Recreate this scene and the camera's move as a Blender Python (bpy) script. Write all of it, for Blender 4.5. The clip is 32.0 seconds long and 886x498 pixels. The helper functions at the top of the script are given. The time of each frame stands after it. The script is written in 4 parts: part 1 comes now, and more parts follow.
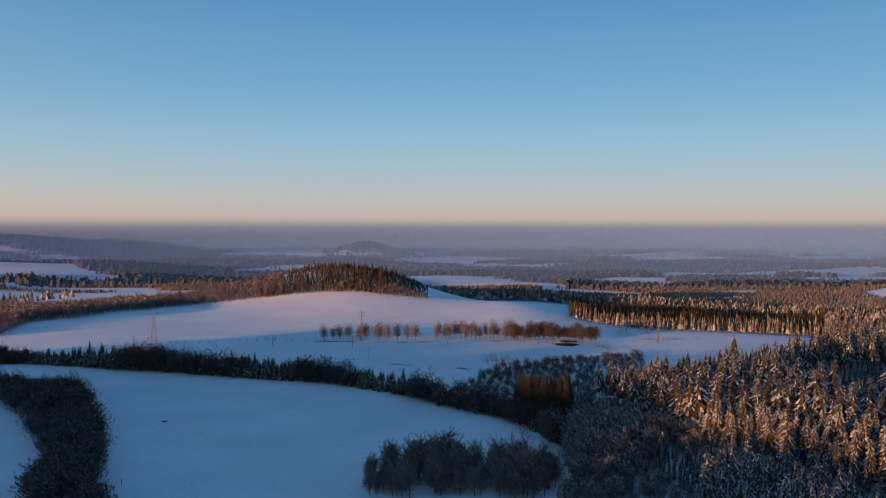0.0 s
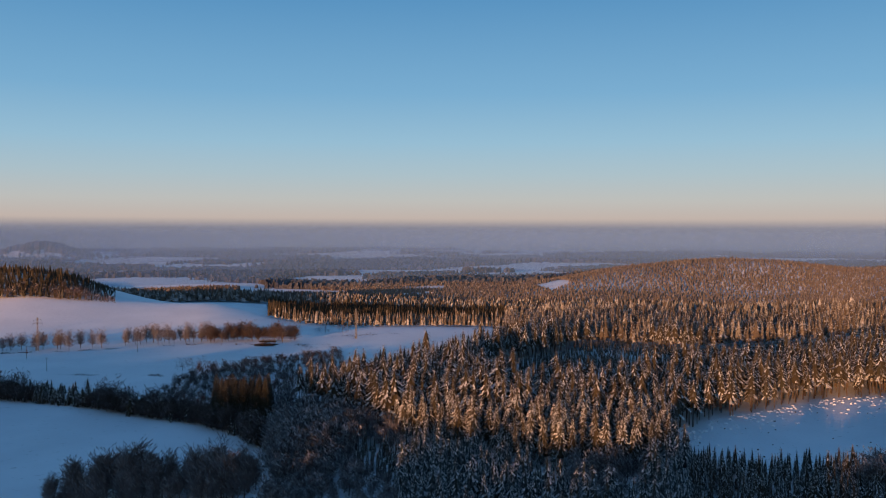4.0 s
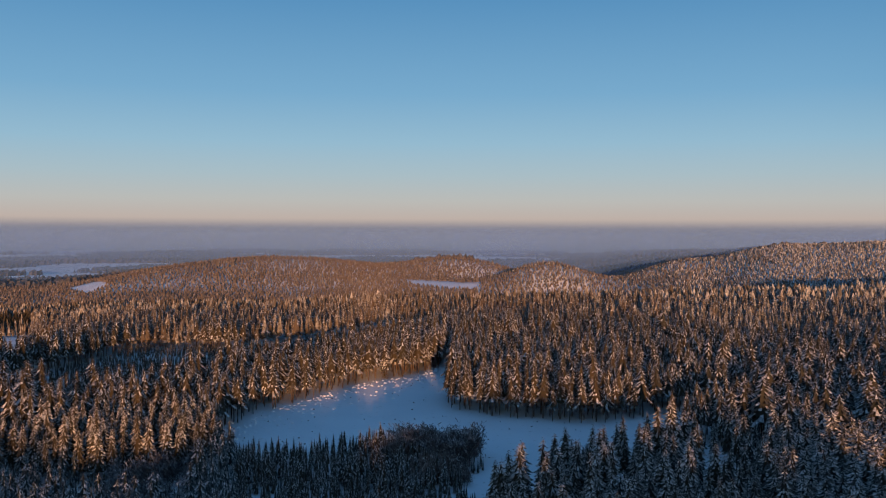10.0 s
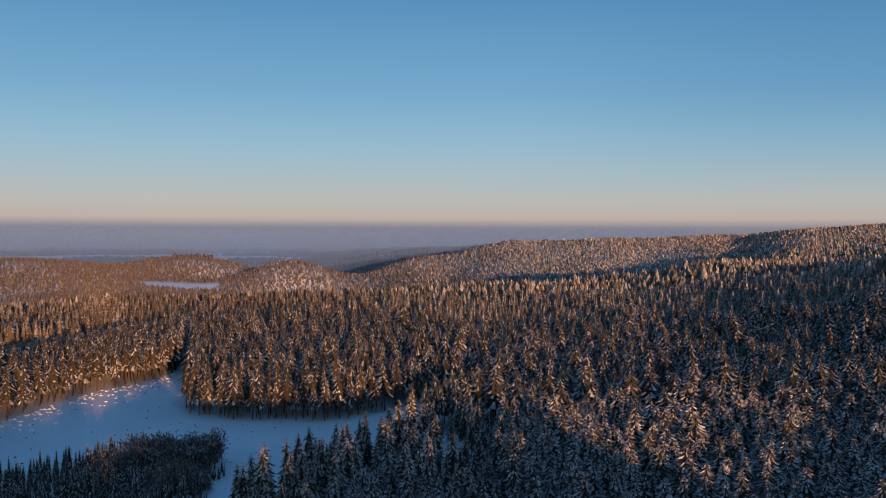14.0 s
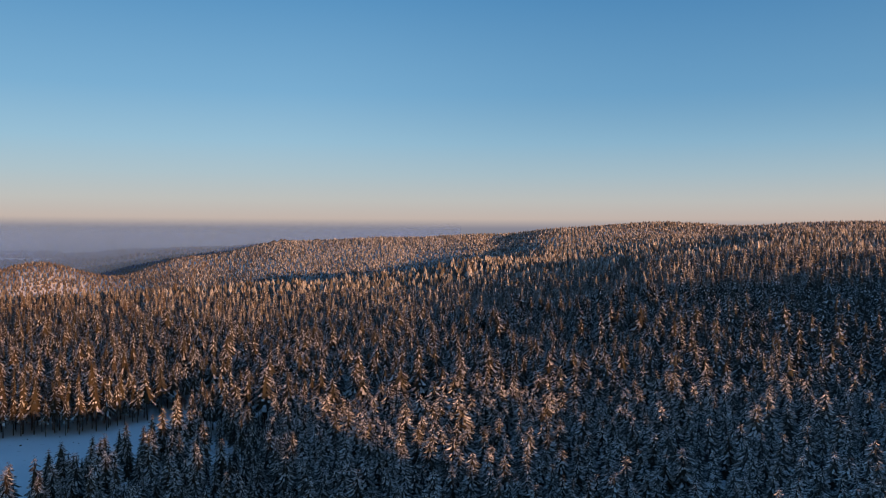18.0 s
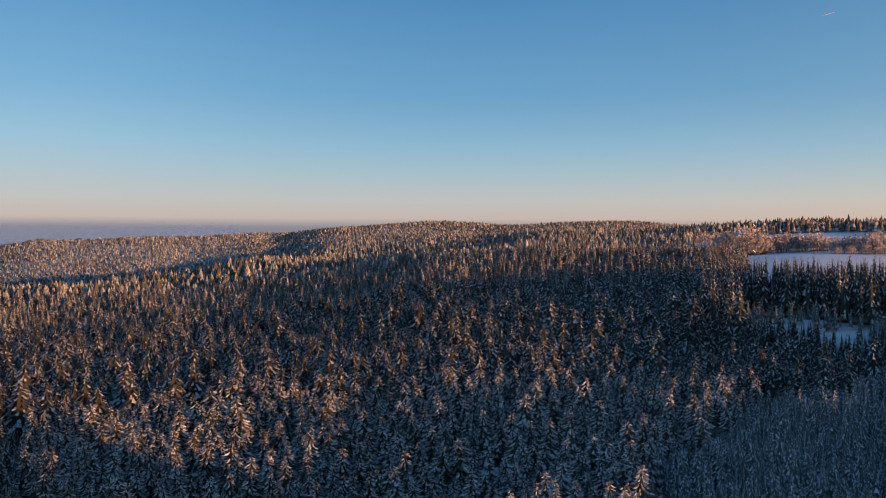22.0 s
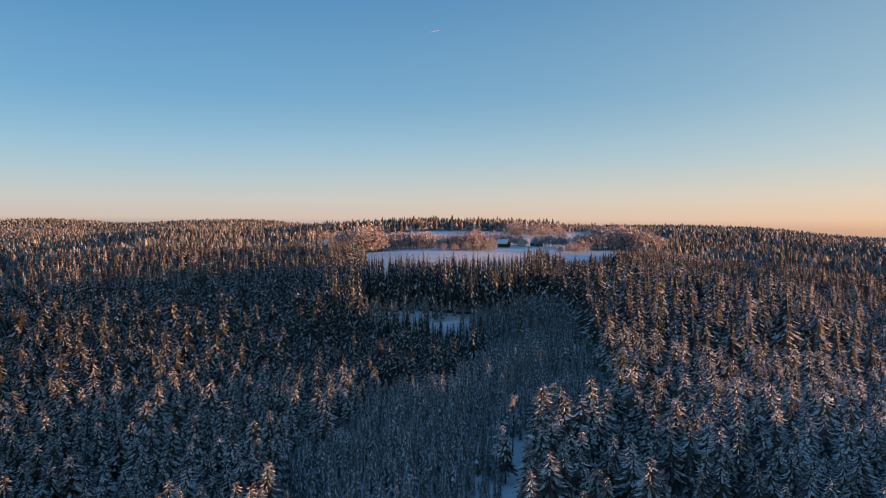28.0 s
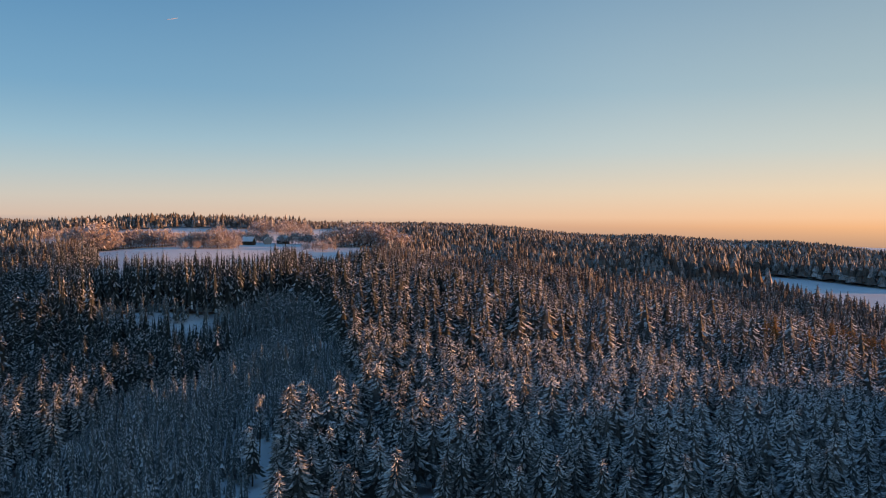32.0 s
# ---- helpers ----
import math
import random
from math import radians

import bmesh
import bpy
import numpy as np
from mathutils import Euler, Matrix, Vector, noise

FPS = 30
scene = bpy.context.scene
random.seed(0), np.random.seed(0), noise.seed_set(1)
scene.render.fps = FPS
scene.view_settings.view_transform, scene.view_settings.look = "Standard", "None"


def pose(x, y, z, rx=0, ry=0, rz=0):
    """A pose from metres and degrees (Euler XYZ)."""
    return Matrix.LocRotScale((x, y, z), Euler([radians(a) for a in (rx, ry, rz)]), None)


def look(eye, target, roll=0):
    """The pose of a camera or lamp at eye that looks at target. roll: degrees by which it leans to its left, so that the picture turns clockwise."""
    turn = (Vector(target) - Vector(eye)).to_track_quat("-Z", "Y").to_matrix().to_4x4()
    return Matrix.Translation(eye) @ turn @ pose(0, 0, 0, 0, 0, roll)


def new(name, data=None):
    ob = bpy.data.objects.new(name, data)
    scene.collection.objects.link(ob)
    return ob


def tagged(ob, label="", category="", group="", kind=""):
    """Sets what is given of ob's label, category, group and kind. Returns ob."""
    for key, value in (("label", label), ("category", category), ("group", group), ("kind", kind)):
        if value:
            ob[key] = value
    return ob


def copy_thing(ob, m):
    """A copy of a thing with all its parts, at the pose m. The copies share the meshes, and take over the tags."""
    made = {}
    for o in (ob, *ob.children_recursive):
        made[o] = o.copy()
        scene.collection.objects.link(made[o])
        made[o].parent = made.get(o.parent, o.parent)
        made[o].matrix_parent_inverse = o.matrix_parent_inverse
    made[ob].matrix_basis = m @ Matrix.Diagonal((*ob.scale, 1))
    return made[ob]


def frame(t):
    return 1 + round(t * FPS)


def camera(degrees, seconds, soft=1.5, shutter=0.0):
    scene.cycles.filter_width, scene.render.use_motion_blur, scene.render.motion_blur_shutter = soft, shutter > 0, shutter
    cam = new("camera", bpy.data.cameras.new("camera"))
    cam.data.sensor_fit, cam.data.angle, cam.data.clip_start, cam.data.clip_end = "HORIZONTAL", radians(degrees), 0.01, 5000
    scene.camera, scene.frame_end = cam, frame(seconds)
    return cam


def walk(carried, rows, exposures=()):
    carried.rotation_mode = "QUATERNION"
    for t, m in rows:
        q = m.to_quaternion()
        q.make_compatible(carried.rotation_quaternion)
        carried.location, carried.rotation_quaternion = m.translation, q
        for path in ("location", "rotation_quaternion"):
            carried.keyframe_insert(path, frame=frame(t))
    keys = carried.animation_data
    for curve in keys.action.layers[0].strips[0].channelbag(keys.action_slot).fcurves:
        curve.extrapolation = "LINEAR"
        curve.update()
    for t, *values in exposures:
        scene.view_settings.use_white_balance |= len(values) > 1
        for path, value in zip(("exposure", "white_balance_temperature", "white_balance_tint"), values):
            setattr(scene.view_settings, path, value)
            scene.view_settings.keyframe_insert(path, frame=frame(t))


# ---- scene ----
# Camera: a drone hovering on the spot, turning to its right.
cam = camera(54.49, 32.0, soft=1.0)
EYE = 88.0
ROWS = [
    (0.0, 0.00, -1.22, -0.23),
    (0.5, -2.31, -1.24, -0.22),
    (1.0, -4.44, -1.24, -0.22),
    (1.5, -6.78, -1.21, -0.23),
    (2.0, -9.14, -1.22, -0.23),
    (2.5, -11.50, -1.23, -0.23),
    (3.0, -14.17, -1.23, -0.24),
    (3.5, -17.05, -1.22, -0.22),
    (5.5, -27.93, -1.19, -0.22),
    (6.0, -30.60, -1.19, -0.22),
    (6.5, -33.22, -1.19, -0.23),
    (7.0, -35.76, -1.19, -0.24),
    (7.5, -38.25, -1.19, -0.24),
    (8.0, -40.69, -1.18, -0.23),
    (8.5, -42.97, -1.19, -0.21),
    (9.0, -45.16, -1.17, -0.22),
    (9.5, -47.41, -1.18, -0.22),
    (10.0, -49.61, -1.18, -0.23),
    (10.5, -51.95, -1.18, -0.23),
    (11.0, -54.29, -1.18, -0.24),
    (11.5, -56.47, -1.19, -0.23),
    (12.0, -58.71, -1.19, -0.23),
    (12.5, -60.80, -1.20, -0.21),
    (13.0, -62.82, -1.20, -0.22),
    (13.5, -64.77, -1.21, -0.22),
    (14.0, -66.64, -1.21, -0.23),
    (14.5, -68.42, -1.21, -0.24),
    (16.5, -76.17, -1.23, -0.25),
    (17.0, -78.02, -1.22, -0.25),
    (17.5, -79.89, -1.21, -0.25),
    (18.0, -81.79, -1.19, -0.23),
    (18.5, -83.82, -1.19, -0.24),
    (19.0, -85.80, -1.18, -0.24),
    (19.5, -87.46, -1.19, -0.23),
    (20.0, -89.31, -1.19, -0.23),
    (20.5, -91.01, -1.20, -0.23),
    (21.0, -92.77, -1.20, -0.24),
    (21.5, -94.51, -1.21, -0.24),
    (22.0, -96.36, -1.20, -0.24),
    (22.5, -98.25, -1.21, -0.24),
    (23.0, -100.15, -1.20, -0.23),
    (23.5, -102.12, -1.19, -0.23),
    (24.0, -104.33, -1.18, -0.24),
    (24.5, -106.58, -1.16, -0.24),
    (25.0, -108.74, -1.15, -0.25),
    (25.5, -110.77, -1.12, -0.24),
    (27.5, -118.93, -1.16, -0.25),
    (28.0, -120.98, -1.19, -0.26),
    (28.5, -122.97, -1.19, -0.25),
    (29.0, -124.99, -1.19, -0.27),
    (29.5, -127.02, -1.21, -0.26),
    (30.0, -129.12, -1.21, -0.26),
    (30.5, -131.25, -1.22, -0.26),
    (31.0, -133.29, -1.24, -0.25),
    (31.5, -135.53, -1.27, -0.24),
    (32.0, -137.73, -1.30, -0.25),
]
walk(cam, [(t, pose(0, 0, EYE, 90 + pitch, roll, yaw)) for t, yaw, pitch, roll in ROWS],
     exposures=[(0, 0.07, 6500, 10), (6, 0.09, 6500, 10), (9, 0.04, 6500, 10), (12, 0.0, 6500, 10), (17, 0.08, 6500, 10), (21, 0.15, 6500, 10), (24, 0.24, 6500, 10), (25.5, 0.32, 6550, 10), (28, 0.32, 6750, 10), (30, 0.31, 7000, 11), (32, 0.3, 7250, 12)])

# World, sun
SUN_AZ, SUN_EL = 225.0, 4.6
world = bpy.data.worlds.new("dusk_sky")
scene.world = world
world.use_nodes = True
wn, wl = world.node_tree.nodes, world.node_tree.links
wn.clear()


def ramp_node(nodes, stops, mode="EASE"):
    node = nodes.new("ShaderNodeValToRGB")
    node.color_ramp.interpolation = mode
    while len(node.color_ramp.elements) < len(stops):
        node.color_ramp.elements.new(0.5)
    for el, (p, c) in zip(node.color_ramp.elements, stops):
        el.position, el.color = p, (*c, 1)
    return node


def srgb(r, g, b):
    return tuple(((v / 255 + 0.055) / 1.055) ** 2.4 if v > 10 else v / 255 / 12.92 for v in (r, g, b))


coord = wn.new("ShaderNodeTexCoord")
sep = wn.new("ShaderNodeSeparateXYZ")
wl.new(coord.outputs["Generated"], sep.inputs[0])
# height above the horizon: -0.05..0.45 of sin(elevation) onto the ramps
lift = wn.new("ShaderNodeMapRange")
lift.inputs[1].default_value, lift.inputs[2].default_value = -0.05, 0.45
wl.new(sep.outputs[2], lift.inputs[0])


def level(deg):
    return (math.sin(radians(deg)) + 0.05) / 0.5


away = ramp_node(wn, [
    (level(-2.6), srgb(92, 108, 132)), (level(-1.0), srgb(110, 120, 142)), (level(0.2), srgb(136, 136, 150)), (level(0.8), srgb(194, 180, 174)),
    (level(2.0), srgb(188, 190, 190)), (level(3.7), srgb(168, 191, 204)), (level(5.8), srgb(146, 187, 213)), (level(9.0), srgb(116, 170, 209)), (level(15.0), srgb(82, 144, 193)),
    (1.0, srgb(55, 104, 155))], "LINEAR")
toward = ramp_node(wn, [
    (level(-2.6), srgb(120, 110, 110)), (level(-1.0), srgb(190, 150, 120)), (level(0.25), srgb(246, 186, 132)), (level(0.75), srgb(240, 192, 150)),
    (level(2.5), srgb(226, 204, 178)), (level(5.0), srgb(192, 198, 196)), (level(9.0), srgb(160, 180, 189)), (level(15.0), srgb(134, 160, 179)),
    (1.0, srgb(64, 108, 155))], "LINEAR")
for r in (away, toward):
    wl.new(lift.outputs[0], r.inputs[0])
# nearness to the sun's bearing
dot = wn.new("ShaderNodeVectorMath")
dot.operation = "DOT_PRODUCT"
dot.inputs[1].default_value = (math.sin(radians(SUN_AZ)), math.cos(radians(SUN_AZ)), 0)
wl.new(coord.outputs["Generated"], dot.inputs[0])
near_sun = wn.new("ShaderNodeMapRange")
near_sun.interpolation_type = "SMOOTHSTEP"
near_sun.inputs[1].default_value, near_sun.inputs[2].default_value = -0.7, 1.0
wl.new(dot.outputs["Value"], near_sun.inputs[0])
grade = wn.new("ShaderNodeMixRGB")
wl.new(near_sun.outputs[0], grade.inputs[0])
wl.new(away.outputs[0], grade.inputs[1])
wl.new(toward.outputs[0], grade.inputs[2])
# deeper blue at right angles to the sun
side = wn.new("ShaderNodeVectorMath")
side.operation = "DOT_PRODUCT"
side.inputs[1].default_value = (math.sin(radians(111)), math.cos(radians(111)), 0)
wl.new(coord.outputs["Generated"], side.inputs[0])
side_fac = wn.new("ShaderNodeMapRange")
side_fac.interpolation_type = "SMOOTHSTEP"
side_fac.inputs[1].default_value, side_fac.inputs[2].default_value = 0.74, 1.0
wl.new(side.outputs["Value"], side_fac.inputs[0])
deep = wn.new("ShaderNodeMixRGB")
deep.blend_type = "MULTIPLY"
deep.inputs[2].default_value = (0.71, 0.81, 0.87, 1)
high = wn.new("ShaderNodeMapRange")
high.interpolation_type = "SMOOTHSTEP"
high.inputs[1].default_value, high.inputs[2].default_value = math.sin(radians(0.5)), math.sin(radians(9))
wl.new(sep.outputs[2], high.inputs[0])
side_high = wn.new("ShaderNodeMath")
side_high.operation = "MULTIPLY"
wl.new(side_fac.outputs[0], side_high.inputs[0])
wl.new(high.outputs[0], side_high.inputs[1])
wl.new(side_high.outputs[0], deep.inputs[0])
wl.new(grade.outputs[0], deep.inputs[1])
sky = wn.new("ShaderNodeTexSky")
sky.sky_type = "NISHITA"
sky.sun_disc = False
sky.sun_elevation, sky.sun_rotation = radians(SUN_EL), radians(SUN_AZ)
sky_level = wn.new("ShaderNodeMixRGB")
sky_level.blend_type = "MULTIPLY"
sky_level.inputs[0].default_value = 1.0
sky_level.inputs[2].default_value = (0.10, 0.10, 0.10, 1)
wl.new(sky.outputs[0], sky_level.inputs[1])
both = wn.new("ShaderNodeMixRGB")
both.inputs[0].default_value = 0.88
wl.new(sky_level.outputs[0], both.inputs[1])
wl.new(deep.outputs[0], both.inputs[2])
bg = wn.new("ShaderNodeBackground")
bg.inputs[1].default_value = 1.0
wl.new(both.outputs[0], bg.inputs[0])
out = wn.new("ShaderNodeOutputWorld")
wl.new(bg.outputs[0], out.inputs[0])

sun_data = bpy.data.lights.new("sun", "SUN")
sun_data.energy, sun_data.angle, sun_data.color = 6.4, radians(0.6), (1.0, 0.48, 0.22)
sun = new("sun", sun_data)
sun_way = Vector((math.sin(radians(SUN_AZ)) * math.cos(radians(SUN_EL)), math.cos(radians(SUN_AZ)) * math.cos(radians(SUN_EL)), math.sin(radians(SUN_EL))))
sun.matrix_world = look(sun_way * 3000 + Vector((0, 0, EYE)), (0, 0, EYE))

# Materials
def material(name, rough=0.8):
    m = bpy.data.materials.new(name)
    m.use_nodes = True
    n, l = m.node_tree.nodes, m.node_tree.links
    b = n["Principled BSDF"]
    b.inputs["Roughness"].default_value = rough
    b.inputs["Specular IOR Level"].default_value = 0.2
    return m, n, l, b


def noise_node(n, l, scale, detail=4.0, vector=None):
    t = n.new("ShaderNodeTexNoise")
    t.inputs["Scale"].default_value, t.inputs["Detail"].default_value = scale, detail
    if vector is None:
        vector = n.new("ShaderNodeNewGeometry").outputs["Position"]
    l.new(vector, t.inputs["Vector"])
    return t.outputs[0]


def mix(n, l, fac, a, b):
    m = n.new("ShaderNodeMixRGB")
    for socket, v in zip(m.inputs, (fac, a, b)):
        if isinstance(v, bpy.types.NodeSocket):
            l.new(v, socket)
        elif isinstance(v, tuple):
            socket.default_value = (*v, 1)
        else:
            socket.default_value = v
    return m.outputs[0]


def remap(n, l, v, lo, hi, a=0.0, b=1.0):
    m = n.new("ShaderNodeMapRange")
    m.interpolation_type = "SMOOTHSTEP"
    l.new(v, m.inputs[0])
    for i, x in enumerate((lo, hi, a, b)):
        m.inputs[i + 1].default_value = x
    return m.outputs[0]


def bump(n, l, b, height, strength, distance):
    t = n.new("ShaderNodeBump")
    t.inputs["Strength"].default_value, t.inputs["Distance"].default_value = strength, distance
    l.new(height, t.inputs["Height"])
    l.new(t.outputs[0], b.inputs["Normal"])


def plain(name, a, b_, scale, rough=0.8, metal=0.0):
    """Two close tones mixed by noise."""
    m, n, l, b = material(name, rough)
    l.new(mix(n, l, noise_node(n, l, scale), a, b_), b.inputs["Base Color"])
    b.inputs["Metallic"].default_value = metal
    return m


def snow_material():
    m, n, l, b = material("snow", 0.6)
    wide = remap(n, l, noise_node(n, l, 0.02, 3), 0.3, 0.7)
    fine = remap(n, l, noise_node(n, l, 0.35, 6), 0.62, 0.78)
    base = mix(n, l, wide, (0.77, 0.78, 0.79), (0.85, 0.855, 0.86))
    l.new(mix(n, l, fine, base, (0.55, 0.55, 0.53)), b.inputs["Base Color"])
    bump(n, l, b, noise_node(n, l, 0.25, 8), 0.35, 0.6)
    return m


def snowy_material(name, dark, light, cover, lo=0.05, hi=0.75, grain=1.6, share=0.5):
    """Foliage or twigs; snow lies on the branches that face up, on some more than on others."""
    m, n, l, b = material(name, 0.85)
    geo = n.new("ShaderNodeNewGeometry")
    sepn = n.new("ShaderNodeSeparateXYZ")
    l.new(geo.outputs["Normal"], sepn.inputs[0])
    rnd = geo.outputs["Random Per Island"]
    up = remap(n, l, sepn.outputs[2], lo, hi)
    loaded = remap(n, l, rnd, 1 - share - 0.15, 1 - share + 0.15, 0.12, 1.0)
    patch = remap(n, l, noise_node(n, l, grain, 2), 0.36, 0.56, 0.25, 1.0)
    shaken = remap(n, l, noise_node(n, l, 0.13, 1), 0.4, 0.6, 0.68, 1.25)
    amount = up
    for factor in (loaded, patch, shaken, cover):
        mul = n.new("ShaderNodeMath")
        mul.operation = "MULTIPLY"
        l.new(amount, mul.inputs[0])
        if isinstance(factor, float):
            mul.inputs[1].default_value = factor
        else:
            l.new(factor, mul.inputs[1])
        amount = mul.outputs[0]
    tone = noise_node(n, l, 0.06, 2)
    l.new(mix(n, l, amount, mix(n, l, tone, dark, light), (0.80, 0.80, 0.79)), b.inputs["Base Color"])
    return m


SNOW = snow_material()
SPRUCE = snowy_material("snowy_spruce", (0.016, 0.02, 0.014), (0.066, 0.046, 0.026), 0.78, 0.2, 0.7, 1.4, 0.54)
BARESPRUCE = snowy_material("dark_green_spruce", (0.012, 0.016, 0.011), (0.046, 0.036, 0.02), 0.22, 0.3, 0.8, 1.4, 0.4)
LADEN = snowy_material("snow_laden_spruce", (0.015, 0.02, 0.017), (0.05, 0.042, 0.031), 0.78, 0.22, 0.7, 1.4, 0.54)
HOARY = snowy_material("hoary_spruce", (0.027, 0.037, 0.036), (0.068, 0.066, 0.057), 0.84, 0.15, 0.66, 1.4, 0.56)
# frosted spruce made paler still: its base colour stands in for missing sunlight
PALE_TREES = snowy_material("brightened_valley_spruce", (0.06, 0.063, 0.06), (0.13, 0.115, 0.1), 1.0, 0.1, 0.6, 1.4, 0.64)
LARCHTWIG = snowy_material("golden_larch_twigs", (0.2, 0.1, 0.035), (0.4, 0.21, 0.075), 0.12, 0.1, 0.9, 1.4, 0.3)
BROWNWOOD = snowy_material("brown_hill_wood", (0.055, 0.046, 0.032), (0.13, 0.09, 0.058), 0.42, 0.0, 0.8, 0.7, 0.3)
YOUNG = snowy_material("snowy_young_spruce", (0.082, 0.104, 0.104), (0.145, 0.155, 0.15), 0.96, 0.05, 0.55, 1.4, 0.72)
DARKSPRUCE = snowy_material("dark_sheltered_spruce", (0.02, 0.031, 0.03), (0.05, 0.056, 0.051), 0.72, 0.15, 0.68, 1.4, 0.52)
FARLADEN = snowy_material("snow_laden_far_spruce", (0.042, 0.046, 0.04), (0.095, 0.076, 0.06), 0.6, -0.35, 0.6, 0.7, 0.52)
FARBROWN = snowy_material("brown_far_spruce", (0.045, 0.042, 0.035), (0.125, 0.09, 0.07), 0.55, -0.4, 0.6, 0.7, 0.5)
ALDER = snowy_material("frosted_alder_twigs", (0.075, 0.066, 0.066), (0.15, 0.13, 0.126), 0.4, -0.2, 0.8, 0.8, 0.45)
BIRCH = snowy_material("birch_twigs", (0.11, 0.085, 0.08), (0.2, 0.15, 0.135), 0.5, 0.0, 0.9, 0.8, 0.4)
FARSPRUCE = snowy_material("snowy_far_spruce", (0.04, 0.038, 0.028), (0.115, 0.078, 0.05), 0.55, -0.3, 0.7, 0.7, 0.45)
FARWOOD = snowy_material("snowy_far_wood", (0.025, 0.026, 0.026), (0.055, 0.046, 0.04), 0.3, 0.3, 1.0, 0.2, 0.4)
FROST = snowy_material("frosted_twigs", (0.32, 0.25, 0.225), (0.5, 0.41, 0.37), 0.75, -0.6, 0.5, 0.8, 0.6)
DARKTWIG = snowy_material("bare_dark_twigs", (0.036, 0.028, 0.026), (0.095, 0.066, 0.055), 0.2, 0.0, 0.9, 0.8, 0.3)
REDTWIG = snowy_material("reddish_birch_twigs", (0.085, 0.06, 0.05), (0.18, 0.13, 0.105), 0.5, 0.0, 0.9, 0.8, 0.35)
BARK = plain("spruce_bark", (0.05, 0.038, 0.03), (0.12, 0.085, 0.06), 3.0, 0.9)
STEEL = plain("galvanised_steel", (0.10, 0.10, 0.10), (0.18, 0.175, 0.17), 4.0, 0.6, 0.4)
POLE = plain("weathered_pole", (0.09, 0.07, 0.05), (0.16, 0.13, 0.1), 4.0, 0.9)
REED = plain("dry_reed", (0.025, 0.02, 0.016), (0.07, 0.05, 0.035), 0.8, 0.9)
PLASTER = plain("lime_plaster", (0.34, 0.29, 0.25), (0.46, 0.41, 0.36), 1.0, 0.9)
BOARDS = plain("dark_boards", (0.05, 0.032, 0.022), (0.11, 0.07, 0.045), 2.5, 0.9)
DARKGLASS = plain("window_glass", (0.02, 0.022, 0.026), (0.03, 0.033, 0.04), 1.0, 0.15)

# Terrain
PROFILES = {}


def profile(az, *pairs):
    """Ground height along one bearing: pairs of distance and height, in metres."""
    PROFILES[az] = ([p[0] for p in pairs], [p[1] for p in pairs])


profile(-30, (0, 2), (250, 0), (600, 0), (720, 0), (820, 4), (1000, -4), (2000, -46), (2700, -20), (3300, -62), (4900, -22))
profile(-20, (0, 2), (250, 0), (600, 0), (720, 0), (880, 9), (1000, 6), (2000, -48), (2700, -34), (3300, -60), (4900, -22))
profile(-7, (0, 2), (250, 0), (600, 0), (700, 0), (800, 7), (950, 19), (1090, 39), (1300, 5), (2000, -50), (3300, -60), (4900, -20))
profile(4, (0, 2), (250, 0), (600, 0), (760, 0), (930, 8), (1100, -6), (2000, -52), (3300, -60), (4900, -20))
profile(12, (0, 2), (250, 0), (600, -2), (780, -2), (1000, -12), (2000, -54), (3300, -60), (4900, -20))
profile(24, (0, 2), (250, 0), (600, 0), (800, -2), (1100, -24), (1800, -54), (2400, -42), (3300, -56), (4900, -20))
profile(32, (0, 2), (250, 0), (600, 3), (800, 2), (1200, -32), (1600, -34), (2050, -28), (2800, -55), (4900, -22))
profile(45, (0, 2), (250, 0), (600, 3), (860, 9), (1200, -26), (1600, -32), (2050, -30), (2800, -55), (4900, -28))
profile(58, (0, 2), (250, 0), (600, 4), (880, 9), (1250, -30), (1600, -44), (1950, -50), (2700, -55), (4900, -32))
profile(66, (0, 2), (250, 0), (600, 5), (900, 12), (1020, 12), (1250, -22), (1500, -14), (1950, 22), (2700, 0), (4900, -10))
profile(72, (0, 2), (250, 0), (600, 5), (900, 14), (1020, 15), (1250, -10), (1500, 4), (1950, 60), (2700, 30), (4900, 10))
profile(79, (0, 2), (250, 0), (500, 5), (900, 19), (1020, 24), (1250, 2), (1500, 16), (1950, 68), (2700, 34), (4900, 10))
profile(85, (0, 2), (250, 0), (400, 6), (600, 10), (900, 30), (1020, 41), (1250, 26), (1500, 40), (2000, 80), (2700, 40), (4900, 15))
profile(90, (0, 2), (250, 0), (400, 7), (600, 19), (800, 31), (1000, 42), (1200, 39), (1500, 64), (2000, 94), (2700, 60), (4900, 20))
profile(98, (0, 3), (250, 3), (400, 14), (500, 23), (600, 33), (800, 46), (1000, 53), (1200, 52), (1500, 76), (1950, 96), (2700, 60), (4900, 20))
profile(105, (0, 4), (250, 8), (400, 18), (500, 27), (600, 37), (800, 51), (1000, 59), (1500, 86), (1800, 97), (2700, 60), (4900, 20))
profile(120, (0, 8), (230, 18), (340, 24), (430, 21), (452, 36), (465, 44), (800, 64), (1000, 72), (1250, 86), (1600, 95), (2700, 50), (4900, 20))
profile(132, (0, 8), (240, 19), (330, 28), (400, 38), (480, 46), (620, 52), (700, 48), (800, 56), (1000, 70), (1080, 68), (1250, 86), (1600, 95), (2700, 50), (4900, 20))
profile(140, (0, 8), (250, 20), (400, 31), (560, 43), (640, 35), (760, 50), (860, 40), (1000, 60), (1090, 49), (1250, 77), (1350, 66), (1600, 93), (2700, 50), (4900, 20))
